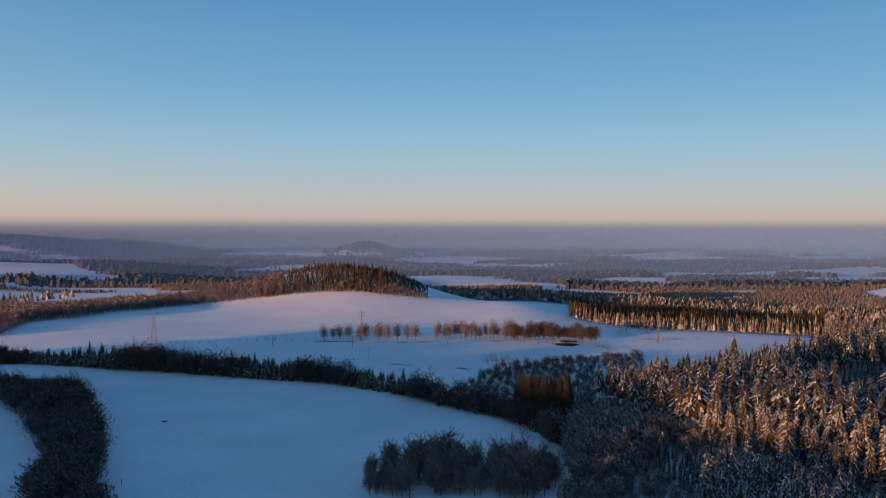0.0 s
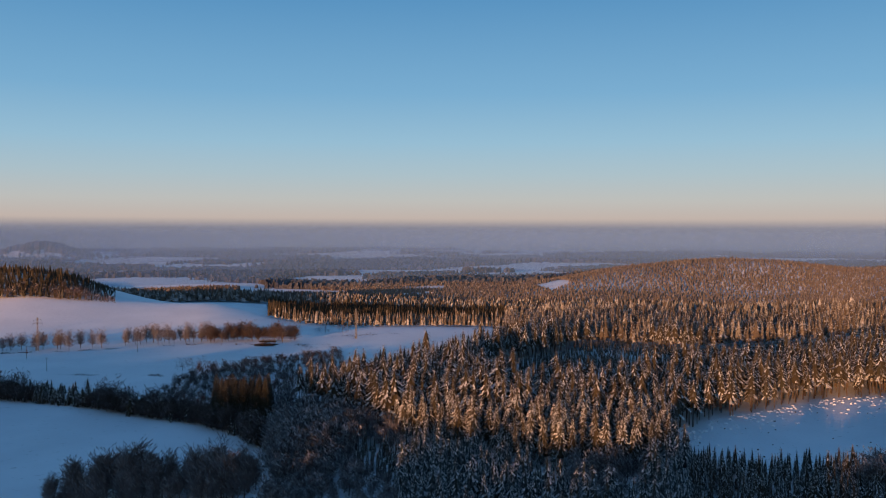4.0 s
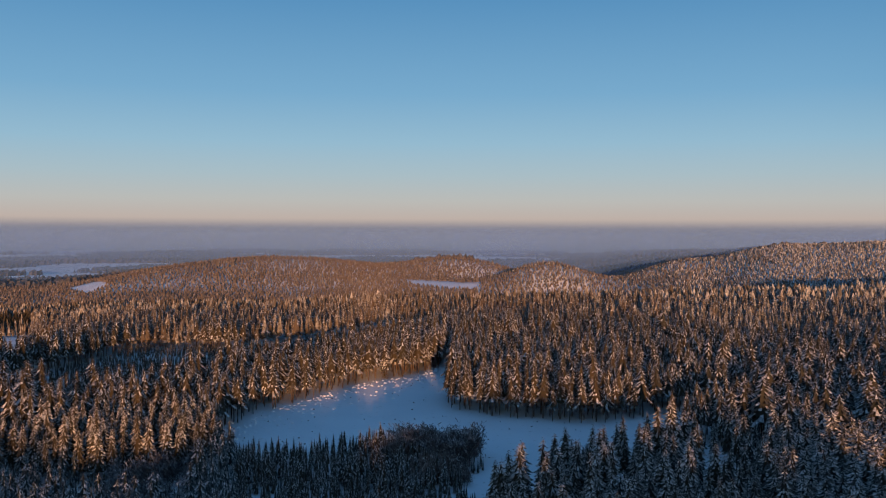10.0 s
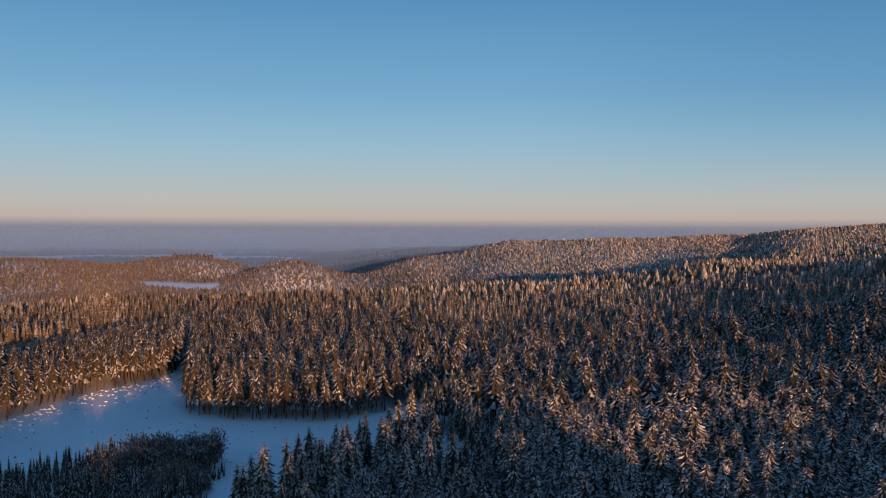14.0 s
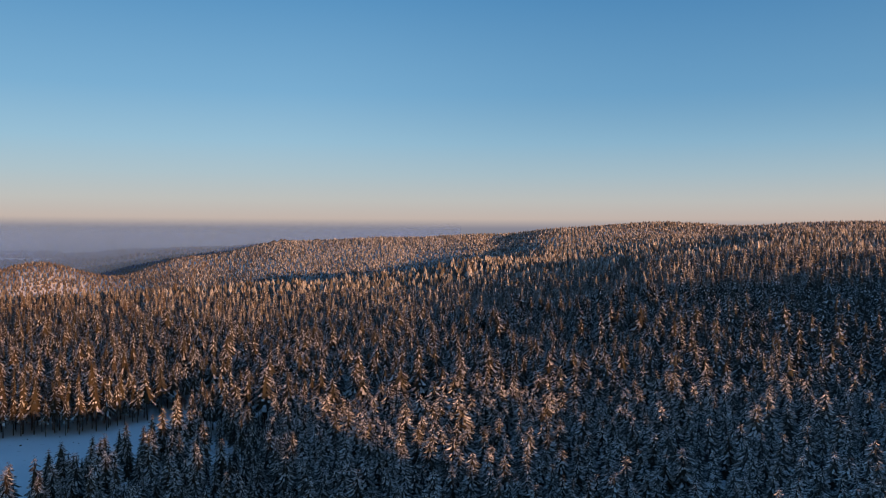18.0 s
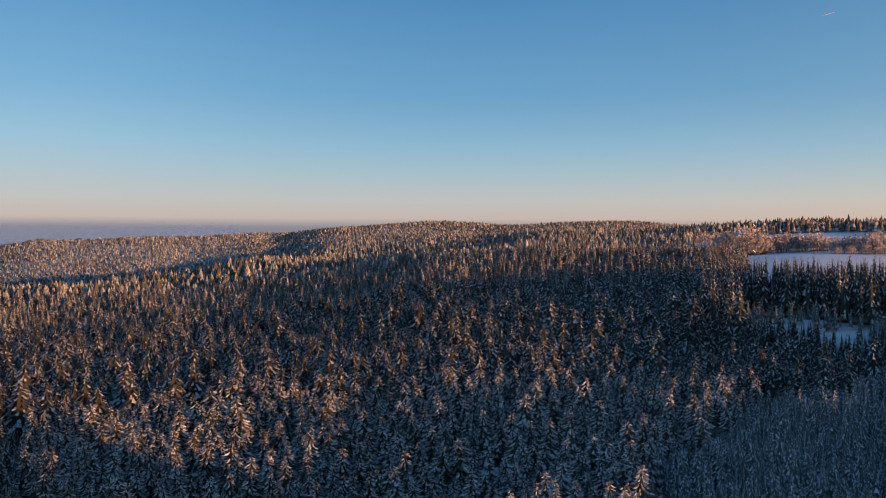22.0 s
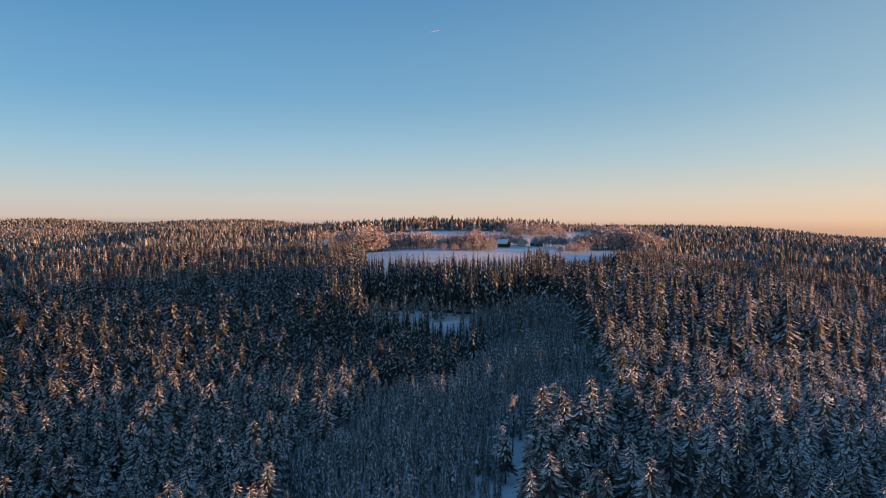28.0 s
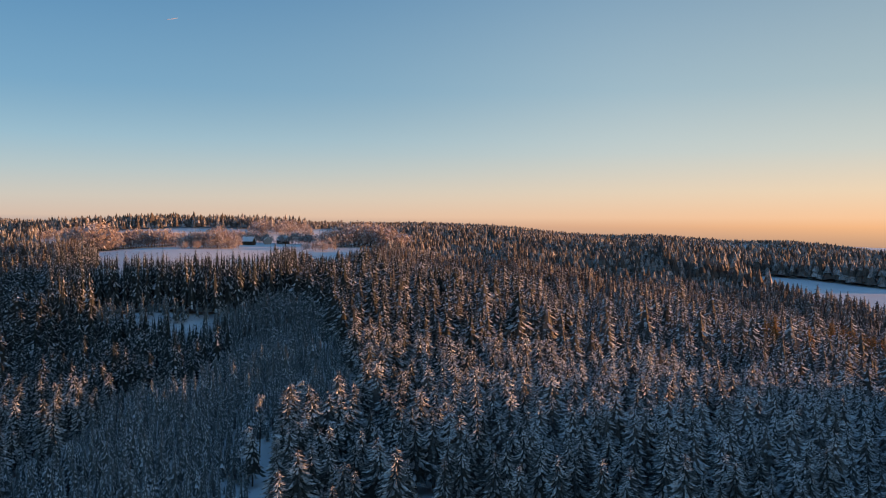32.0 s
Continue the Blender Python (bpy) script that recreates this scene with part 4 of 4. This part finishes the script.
# Leafless trees that stand singly
def bare_tree(name, seed, limbs, twigs, twig_mat, label, group, spread=0.3, base=0.12, thin=0.009):
    v, f, m = broadleaf_shape(seed, limbs, twigs, spread, base, thin, 6)
    wood, fine = f[m == 1], f[m == 0]
    tree = new(name)
    tagged(tree, label, "tree", group)
    used = int(wood.max()) + 1
    part("trunk", mesh_from("trunk", v[:used], wood, [BARK]), tree)
    part("crown", mesh_from("crown", v[used:], fine - used, [twig_mat]), tree)
    return tree


def plant(patterns, spots):
    """Copies of the patterns at (bearing, distance, height) spots; the patterns themselves take the first places."""
    rng = random.Random(len(spots))
    done = set()
    for n, (az, r, h) in enumerate(spots):
        x, y = polar(az, r)
        m = Matrix.LocRotScale((x, y, float(ground_height([x], [y])[0])), Euler((0, 0, rng.uniform(0, 6.28))), (h * rng.uniform(0.85, 1.2), h * rng.uniform(0.85, 1.2), h))
        p = patterns[n % len(patterns)]
        if p.name in done:
            copy_thing(p, m).matrix_basis = m
        else:
            done.add(p.name)
            p.matrix_basis = m


rng = random.Random(3)
row = [(az + rng.uniform(-0.15, 0.15), 702 + rng.uniform(-5, 6), rng.uniform(12, 16)) for az in (-7.8, -7.3, -6.7, -6.2, -5.6, -5.0, -4.3, -4.0, -3.6, -3.0, -2.4, -1.9)]
row += [(az * 0.33 - 0.5 + rng.uniform(-0.12, 0.12), 716 + rng.uniform(-9, 9), rng.uniform(12, 17)) for az in range(33)]
plant([bare_tree("alder", 200 + k, 14, 520, ALDER, "leafless alder touched with frost in a row across the fields", "trees along the brook", 0.17 + 0.03 * k, 0.16, 0.005) for k in range(4)], [p for p in row if p[0] < 4.5])
# right end of the row: its shade is put into darker twigs
plant([bare_tree("shaded_alder", 205 + k, 12, 760, DARKTWIG, "leafless alder in a close row across the fields, its shade painted dark", "trees along the brook", 0.28, 0.06, 0.009) for k in range(3)], [p for p in row if p[0] >= 4.5] + [(4.2 + 0.5 * k, 722, 9.0 + k % 3) for k in range(12)])
plant([bare_tree("field_shrub", 210 + k, 7, 160, DARKTWIG, "low dark leafless shrub on the snowy field", "shrubs on the field balk", 0.75, 0.1) for k in range(3)],
      [(-21.5 + k * 0.62 + rng.uniform(-0.2, 0.2), 668 + k * 1.4 + rng.uniform(-4, 4), rng.choice((1.6, 2.2, 2.6, 4.5))) for k in range(26)] + [(11.6, 760, 7), (12.1, 757, 8), (13.2, 762, 8), (13.5, 760, 6), (3.0, 560, 8), (3.6, 556, 9), (4.4, 566, 8)])
copse = []
for k in range(120):
    az = -4.9 + 12.6 * rng.random()
    top = 13.0 + 1.6 * math.sin(az * 1.1 + 1.9) + 1.0 * math.sin(az * 2.7) - (5.0 if az < -3.6 else 0)
    copse.append((az, 280 + 34 * rng.random(), max(4.0, top * rng.uniform(0.7, 1.15))))
plant([bare_tree("birch", 220 + k, 14, 560, BIRCH, "slender leafless birch with reddish twigs in a field copse", "birch copse", 0.13 + 0.02 * k, 0.14, 0.005) for k in range(5)], copse)
plant([bare_tree("frosted_tree", 230 + k, 10, 600, FROST, "round broadleaf tree white with hoarfrost by the village fields", "village trees", 0.5, 0.03, 0.02) for k in range(4)],
      [(114.2 + k * 0.2 + rng.uniform(-0.12, 0.12), 930 + rng.uniform(-12, 30), rng.uniform(15, 24)) for k in range(12)] + [(110.6 + k * 0.62 + rng.uniform(-0.15, 0.15), 1120 + 4 * k, rng.uniform(11, 15)) for k in range(6)] + [(121.0 + k * 0.75, 905 + rng.uniform(-8, 8), rng.uniform(6, 10)) for k in range(5)])


# Pines with bare stems at the edge of the young stand
def pine_tree(seed):
    rng = random.Random(seed)
    v, f = [], []
    stem(v, f, [(0, 0, -0.03, 0.014), (0.01, 0, 0.5, 0.010), (0, 0.005, 0.93, 0.003)], 7)
    for k in range(12):
        t, z = k * 2.4, 0.5 + 0.036 * k
        stem(v, f, [(0, 0, z, 0.004), (0.1 * math.cos(t), 0.1 * math.sin(t), z + 0.03, 0.002)], 3)
    tree = new("pine_tree")
    tagged(tree, "snow-laden pine with a long bare stem", "pine", "pines beside the young stand")
    part("trunk", mesh_from("pine_trunk", v, f, [BARK]), tree)
    v, f = [], []
    for k in range(46):
        z = rng.uniform(0.48, 0.98)
        t, R = rng.random() * 6.3, 0.125 * math.sqrt(rng.random()) * (1.35 - z) / 0.75
        cx, cy = R * math.cos(t), R * math.sin(t)
        for a in range(9):
            u, L = a * 0.7 + rng.uniform(-0.2, 0.2), rng.uniform(0.03, 0.055)
            n = len(v)
            v += [(cx, cy, z + 0.018), (cx + L * math.cos(u - 0.3), cy + L * math.sin(u - 0.3), z - 0.012), (cx + L * 1.2 * math.cos(u), cy + L * 1.2 * math.sin(u), z - 0.02), (cx + L * math.cos(u + 0.3), cy + L * math.sin(u + 0.3), z - 0.012)]
            f += [(n, n + 1, n + 2), (n, n + 2, n + 3)]
    part("crown", mesh_from("pine_crown", v, f, [YOUNG]), tree)
    return tree


plant([pine_tree(300 + k) for k in range(3)], [(124.9, 238, 16), (125.7, 262, 18), (126.8, 232, 15), (127.6, 256, 17), (128.5, 240, 16), (129.6, 262, 15), (128.3, 280, 17), (130.4, 246, 14)])


# Power line
def lattice_tower(h=27.0, w0=2.1):
    tower = new("lattice_tower")
    tagged(tower, "grey steel lattice power tower on the snowy field", "power tower", "towers of the power line")
    w1 = 0.3
    at = lambda i, u: (((1, 1), (-1, 1), (-1, -1), (1, -1))[i % 4][0] * (w0 + (w1 - w0) * u), ((1, 1), (-1, 1), (-1, -1), (1, -1))[i % 4][1] * (w0 + (w1 - w0) * u), h * u)
    for i in range(4):
        bm = bmesh.new()
        rod(bm, at(i, -0.02), at(i, 1), 0.16, 0.10)
        part("leg", bm_mesh("tower_leg", bm, STEEL), tower)
    for i in range(4):
        bm = bmesh.new()
        for k in range(8):
            a, b = k / 8, (k + 1) / 8
            rod(bm, at(i, a), at(i + 1, b), 0.06, sides=4)
            rod(bm, at(i + 1, a), at(i, b), 0.06, sides=4)
        part("bracing", bm_mesh("tower_bracing", bm, STEEL), tower)
    for z, half in ((h * 0.82, 3.4), (h * 0.92, 2.6)):
        bm = bmesh.new()
        for s in (-1, 1):
            rod(bm, (0, 0, z + 0.7), (s * half, 0, z), 0.08, 0.05)
            rod(bm, (s * 0.5, 0, z - 0.1), (s * half, 0, z), 0.08, 0.05)
        arm = part("cross_arm", bm_mesh("tower_arm", bm, STEEL), tower)
        for s in (-1, 1):
            bm = bmesh.new()
            for k in range(5):
                bmesh.ops.create_cone(bm, cap_ends=True, segments=8, radius1=0.14, radius2=0.05, depth=0.16, matrix=Matrix.Translation((s * half, 0, z - 0.15 - 0.2 * k)))
            part("insulator", bm_mesh("insulator", bm, DARKGLASS), arm)
    return tower


def put(ob, az, r, turn=0.0):
    x, y = polar(az, r)
    ob.matrix_basis = pose(x, y, float(ground_height([x], [y])[0]), 0, 0, turn)
    return ob


put(lattice_tower(), -18.6, 685, 20)
tower = put(lattice_tower(25.0, 0.55), -5.4, 700, 20)
x, y = polar(14.1, 715)
copy_thing(tower, pose(x, y, float(ground_height([x], [y])[0]), 0, 0, 20))


def wooden_pole(h=8.5):
    pole = new("wooden_pole")
    tagged(pole, "weathered wooden line pole with a short crossbar", "utility pole", "poles of the village line")
    bm = bmesh.new()
    rod(bm, (0, 0, -0.4), (0, 0, h), 0.17, 0.11, 8)
    part("post", bm_mesh("pole_post", bm, POLE), pole)
    bm = bmesh.new()
    box(bm, 1.9, 0.12, 0.14, (0, 0, h - 0.35))
    bar = part("crossbar", bm_mesh("pole_bar", bm, POLE), pole)
    for s in (-0.85, 0.0, 0.85):
        bm = bmesh.new()
        bmesh.ops.create_cone(bm, cap_ends=True, segments=8, radius1=0.07, radius2=0.04, depth=0.25, matrix=Matrix.Translation((s, 0, h - 0.16)))
        part("insulator", bm_mesh("pole_insulator", bm, PLASTER), bar)
    return pole


pole = put(wooden_pole(), -6.0, 654, 30)
for az, r in ((-4.9, 587), (0.3, 669), (-19.8, 652), (-11.2, 660), (5.4, 690), (9.3, 700)):
    x, y = polar(az, r)
    copy_thing(pole, pose(x, y, float(ground_height([x], [y])[0]), 0, 0, 30))


def steel_mast(h):
    mast = new("radio_mast")
    tagged(mast, "thin grey radio mast on a wooded hill", "mast")
    bm = bmesh.new()
    rod(bm, (0, 0, -1), (0, 0, h), 0.9, 0.35, 6)
    part("shaft", bm_mesh("mast_shaft", bm, STEEL), mast)
    for z in (0.8, 0.9):
        bm = bmesh.new()
        bmesh.ops.create_cone(bm, cap_ends=True, segments=10, radius1=1.3, radius2=1.3, depth=0.6, matrix=Matrix.Translation((0, 0, h * z)))
        part("platform", bm_mesh("mast_platform", bm, STEEL), mast)
    return mast


put(steel_mast(38), 61.7, 1620)


# Houses
def house(az, r, turn, w, d, h, roof_h, wall_mat, label, chimney=True):
    x, y = polar(az, r)
    ob = anchor("house", x, y, turn)
    tagged(ob, label, "house")
    bm = bmesh.new()
    box(bm, w, d, h + 0.6, (0, 0, h / 2 - 0.3))
    for s in (-1, 1):
        q = [bm.verts.new((s * w / 2, -d / 2, h)), bm.verts.new((s * w / 2, d / 2, h)), bm.verts.new((s * w / 2, 0, h + roof_h)),
             bm.verts.new((s * (w / 2 - 0.3), -d / 2, h)), bm.verts.new((s * (w / 2 - 0.3), d / 2, h)), bm.verts.new((s * (w / 2 - 0.3), 0, h + roof_h))]
        for tri in ((0, 1, 2), (3, 5, 4), (0, 2, 5, 3), (1, 4, 5, 2)):
            bm.faces.new([q[i] for i in tri])
    wall = part("wall", bm_mesh("house_wall", bm, wall_mat), ob)
    slope, run = math.atan2(roof_h, d / 2), math.hypot(roof_h, d / 2) + 0.6
    for s in (-1, 1):
        bm = bmesh.new()
        box(bm, w + 0.9, run, 0.3, (0, s * (d / 4 + 0.15), h + roof_h / 2 + 0.02), 0, -s * slope)
        bmesh.ops.bevel(bm, geom=list(bm.edges), offset=0.08, segments=1, affect="EDGES")
        roof = part("roof", bm_mesh("house_roof", bm, SNOW), ob, "roof slope under snow")
    if chimney:
        bm = bmesh.new()
        box(bm, 0.7, 0.7, 1.8, (w * 0.2, 0.5, h + roof_h + 0.2))
        part("chimney", bm_mesh("chimney", bm, BRICKRED), roof)
    for side in (-1, 1):
        for k in range(max(2, int(w // 3))):
            bm = bmesh.new()
            px = -w / 2 + (k + 0.5) * w / max(2, int(w // 3))
            box(bm, 1.0, 0.12, 1.3, (px, side * (d / 2 + 0.03), h * 0.55))
            part("window", bm_mesh("house_window", bm, DARKGLASS), ob)
    bm = bmesh.new()
    box(bm, 0.12, 1.0, 2.05, (w / 2 + 0.04, d * 0.18, 1.02))
    part("door", bm_mesh("house_door", bm, BOARDS), ob)
    return ob


BRICKRED = plain("chimney_brick", (0.24, 0.1, 0.07), (0.34, 0.16, 0.11), 3.0, 0.9)
house(125.0, 985, 30, 13, 9, 4.0, 5.0, BOARDS, "dark timber farmhouse with a steep snowy roof")
house(124.2, 1002, -20, 11, 8, 3.6, 4.2, BOARDS, "low wooden barn with a snow-covered roof")
house(122.3, 1000, 60, 10, 8, 4.2, 4.0, PLASTER, "small plastered cottage among frosted trees")
house(121.5, 1012, 15, 11, 8, 4.5, 4.0, PLASTER, "pale village house behind leafless trees")
house(126.2, 1000, -35, 12, 8, 4.2, 4.4, PLASTER, "plastered village house with a snowy roof")
house(127.2, 1025, 20, 12, 9, 4.4, 4.4, BOARDS, "brown timber house at the wood's edge")
house(3.95, 432, 25, 6, 4.5, 2.6, 1.6, BOARDS, "small wooden hut with a snowy roof beside the spruces", False)
for az, r, turn in ((11.0, 2200, 10), (11.6, 2240, 50), (12.1, 2210, -20), (12.6, 2260, 35), (17.4, 1720, 15), (17.9, 1750, 60), (18.3, 1730, -30), (18.8, 1760, 10), (19.2, 1742, 40), (-9.0, 2300, 20), (-8.4, 2320, -15), (-7.7, 2290, 45)):
    house(az, r, turn, 10, 7, 4.0, 3.5, PLASTER, "pale village house on the far plain")


# Reeds, ditches, brush
def tussocks(name, spots, height, count, label, category, seed, patchy=0.3):
    """Dry blades round a line of (bearing, distance, half width) spots, as one mesh of stuff."""
    g = np.random.default_rng(seed)
    az = np.interp(g.random(count) * (len(spots) - 1), range(len(spots)), [p[0] for p in spots])
    u = np.interp(az, *zip(*sorted((p[0], i) for i, p in enumerate(spots))))
    r = np.interp(u, range(len(spots)), [p[1] for p in spots]) + g.normal(0, 0.45, count) * np.interp(u, range(len(spots)), [p[2] for p in spots])
    x, y = r * np.sin(np.radians(az)), r * np.cos(np.radians(az))
    keep = np.sin(x / 3.1 + seed) + np.sin(y / 4.3 - seed) + np.sin((x - y) / 9.7) + g.normal(0, 0.5, count) > patchy
    x, y = x[keep], y[keep]
    count = x.size
    z = ground_height(x, y)
    t, h = g.random(count) * 6.28, height * g.uniform(0.5, 1.2, count)
    lean = g.normal(0, 0.35, (2, count))
    a = np.stack([x - 0.22 * np.cos(t), y - 0.22 * np.sin(t), z - 0.05], -1)
    b = np.stack([x + 0.22 * np.cos(t), y + 0.22 * np.sin(t), z - 0.05], -1)
    c = np.stack([x + lean[0] * h, y + lean[1] * h, z + h], -1)
    v = np.stack([a, b, c], 1).reshape(-1, 3)
    ob = new(name, mesh_from(name, v, np.arange(count * 3).reshape(-1, 3), [REED]))
    return tagged(ob, label, category, kind="stuff")


tussocks("reed_bed", [(7.5, 684, 4), (8.2, 686, 10), (9.1, 684, 5)], 0.9, 3600, "dark dry reeds round a frozen pool", "reeds", 1, -1.2)
tussocks("reed_bed", [(7.8, 706, 3), (8.3, 708, 6), (8.9, 707, 4)], 0.9, 1100, "dark dry reeds round a frozen pool", "reeds", 2, -0.6)
tussocks("reed_bed", [(6.3, 692, 2), (7.4, 689, 3)], 0.7, 400, "sparse dry reeds on the snow", "reeds", 3)
tussocks("ditch_grass", [(-6.5, 590, 5), (-2.2, 560, 4), (0.5, 552, 5), (2.9, 540, 6)], 0.5, 1300, "dry brown grass along a field ditch", "grass", 4, 0.6)
tussocks("ditch_grass", [(9.8, 690, 10), (11.5, 672, 16), (12.8, 668, 14), (13.8, 664, 10)], 0.5, 1300, "dry brown grass along a field ditch", "grass", 5, 0.5)
tussocks("balk_grass", [(-8.5, 694, 4), (-4.0, 690, 5), (3.0, 699, 5), (9.0, 702, 4)], 0.8, 1800, "dry grass and brambles under the row of trees", "grass", 6, 0.2)
tussocks("brush_heap", [(-18.1, 421, 1.6), (-17.9, 421, 2.2), (-17.6, 420.5, 1.0)], 0.6, 90, "small heap of cut brushwood on the snow", "brushwood", 7, 0.2)
tussocks("dry_grass", [(12.5, 735, 12), (14.0, 738, 18), (16.0, 742, 16), (17.5, 746, 12)], 0.4, 900, "dry grass showing through thin snow", "grass", 8, 0.6)

# Stumps and debris of the felled clearing
g = np.random.default_rng(9)
x, y, _ = jitter_grid(283, 545, 34, 70, 4.2, 77)
az, r = np.degrees(np.arctan2(x, y)), np.hypot(x, y)
s = inside(az, r, CLEARING) & (g.random(x.size) < 0.07)
v, f = [], []
stem(v, f, [(0, 0, -0.3, 1.15), (0, 0, 0.5, 0.95), (0, 0, 1.0, 0.85), (0, 0, 1.02, 0.02)], 6)
strew("tree_stumps", [(np.array(v, np.float32), np.array(f, np.int32), np.zeros(len(f), int))], x[s], y[s], g.uniform(0.2, 0.4, s.sum()), g.uniform(0.8, 1.3, s.sum()), [BARK], "low dark stumps dotted over the felled clearing", "stumps")


x, y, _ = jitter_grid(300, 545, 34, 52, 2.2, 79)
az, r = np.degrees(np.arctan2(x, y)), np.hypot(x, y)
back = np.interp(az, [34.9, 35.3, 37.4, 41, 44.5, 47.1, 49.6], [345, 377, 419, 451, 494, 508, 541])
s = inside(az, r, CLEARING) & (g.random(x.size) < np.interp(back - r, [0, 8, 30, 60], [0.6, 0.4, 0.12, 0.0])) & (az > 36)
v, f = [], []
stem(v, f, [(0, 0, -0.3, 1.0), (0.1, 0, 0.35, 0.95), (0.05, 0.1, 0.8, 0.6), (0, 0, 1.0, 0.05)], 7)
strew("brash_heaps", [(np.array(v, np.float32), np.array(f, np.int32), np.zeros(len(f), int))], x[s], y[s], g.uniform(0.3, 0.75, s.sum()), g.uniform(0.8, 1.6, s.sum()), [SNOW], "low heaps of felled branches under snow along the forest edge", "brash")

# Felled logs at the edge of the glade
def log_stack(az, r, turn, rows):
    x, y = polar(az, r)
    ob = anchor("log_stack", x, y, turn)
    tagged(ob, "stack of long spruce logs at the edge of the glade", "log pile", "log stacks in the glade")
    rg = random.Random(int(r * 10 + az))
    for k in range(rows):
        for i in range(5 - k):
            bm = bmesh.new()
            L = rg.uniform(8, 10)
            rod(bm, (-L / 2, (i - (4 - k) / 2) * 0.5, 0.22 + 0.42 * k), (L / 2, (i - (4 - k) / 2) * 0.5, 0.22 + 0.42 * k), 0.25, 0.2, 8)
            part("log", bm_mesh("log", bm, BARK), ob)
    return ob


for az, r in ((116.0, 492), (117.3, 488), (118.6, 484), (119.9, 479), (121.2, 472), (122.4, 466)):
    log_stack(az, r, -az + 6, 3)

# Short vapour trail high in the sky
TRAIL_AZ, TRAIL_EL = 120.3, 13.0
bm = bmesh.new()
bmesh.ops.create_uvsphere(bm, u_segments=10, v_segments=8, radius=1.0)
trail = new("vapour_trail", bm_mesh("vapour_trail", bm, SNOW, True))
tagged(trail, "short white vapour trail of a distant aircraft", "vapour trail", kind="structure")
trail.matrix_basis = Matrix.LocRotScale((4700 * math.sin(radians(TRAIL_AZ)) * math.cos(radians(TRAIL_EL)), 4700 * math.cos(radians(TRAIL_AZ)) * math.cos(radians(TRAIL_EL)), EYE + 4700 * math.sin(radians(TRAIL_EL))), Euler((0, radians(-12), radians(-TRAIL_AZ))), (30, 1.6, 1.6))
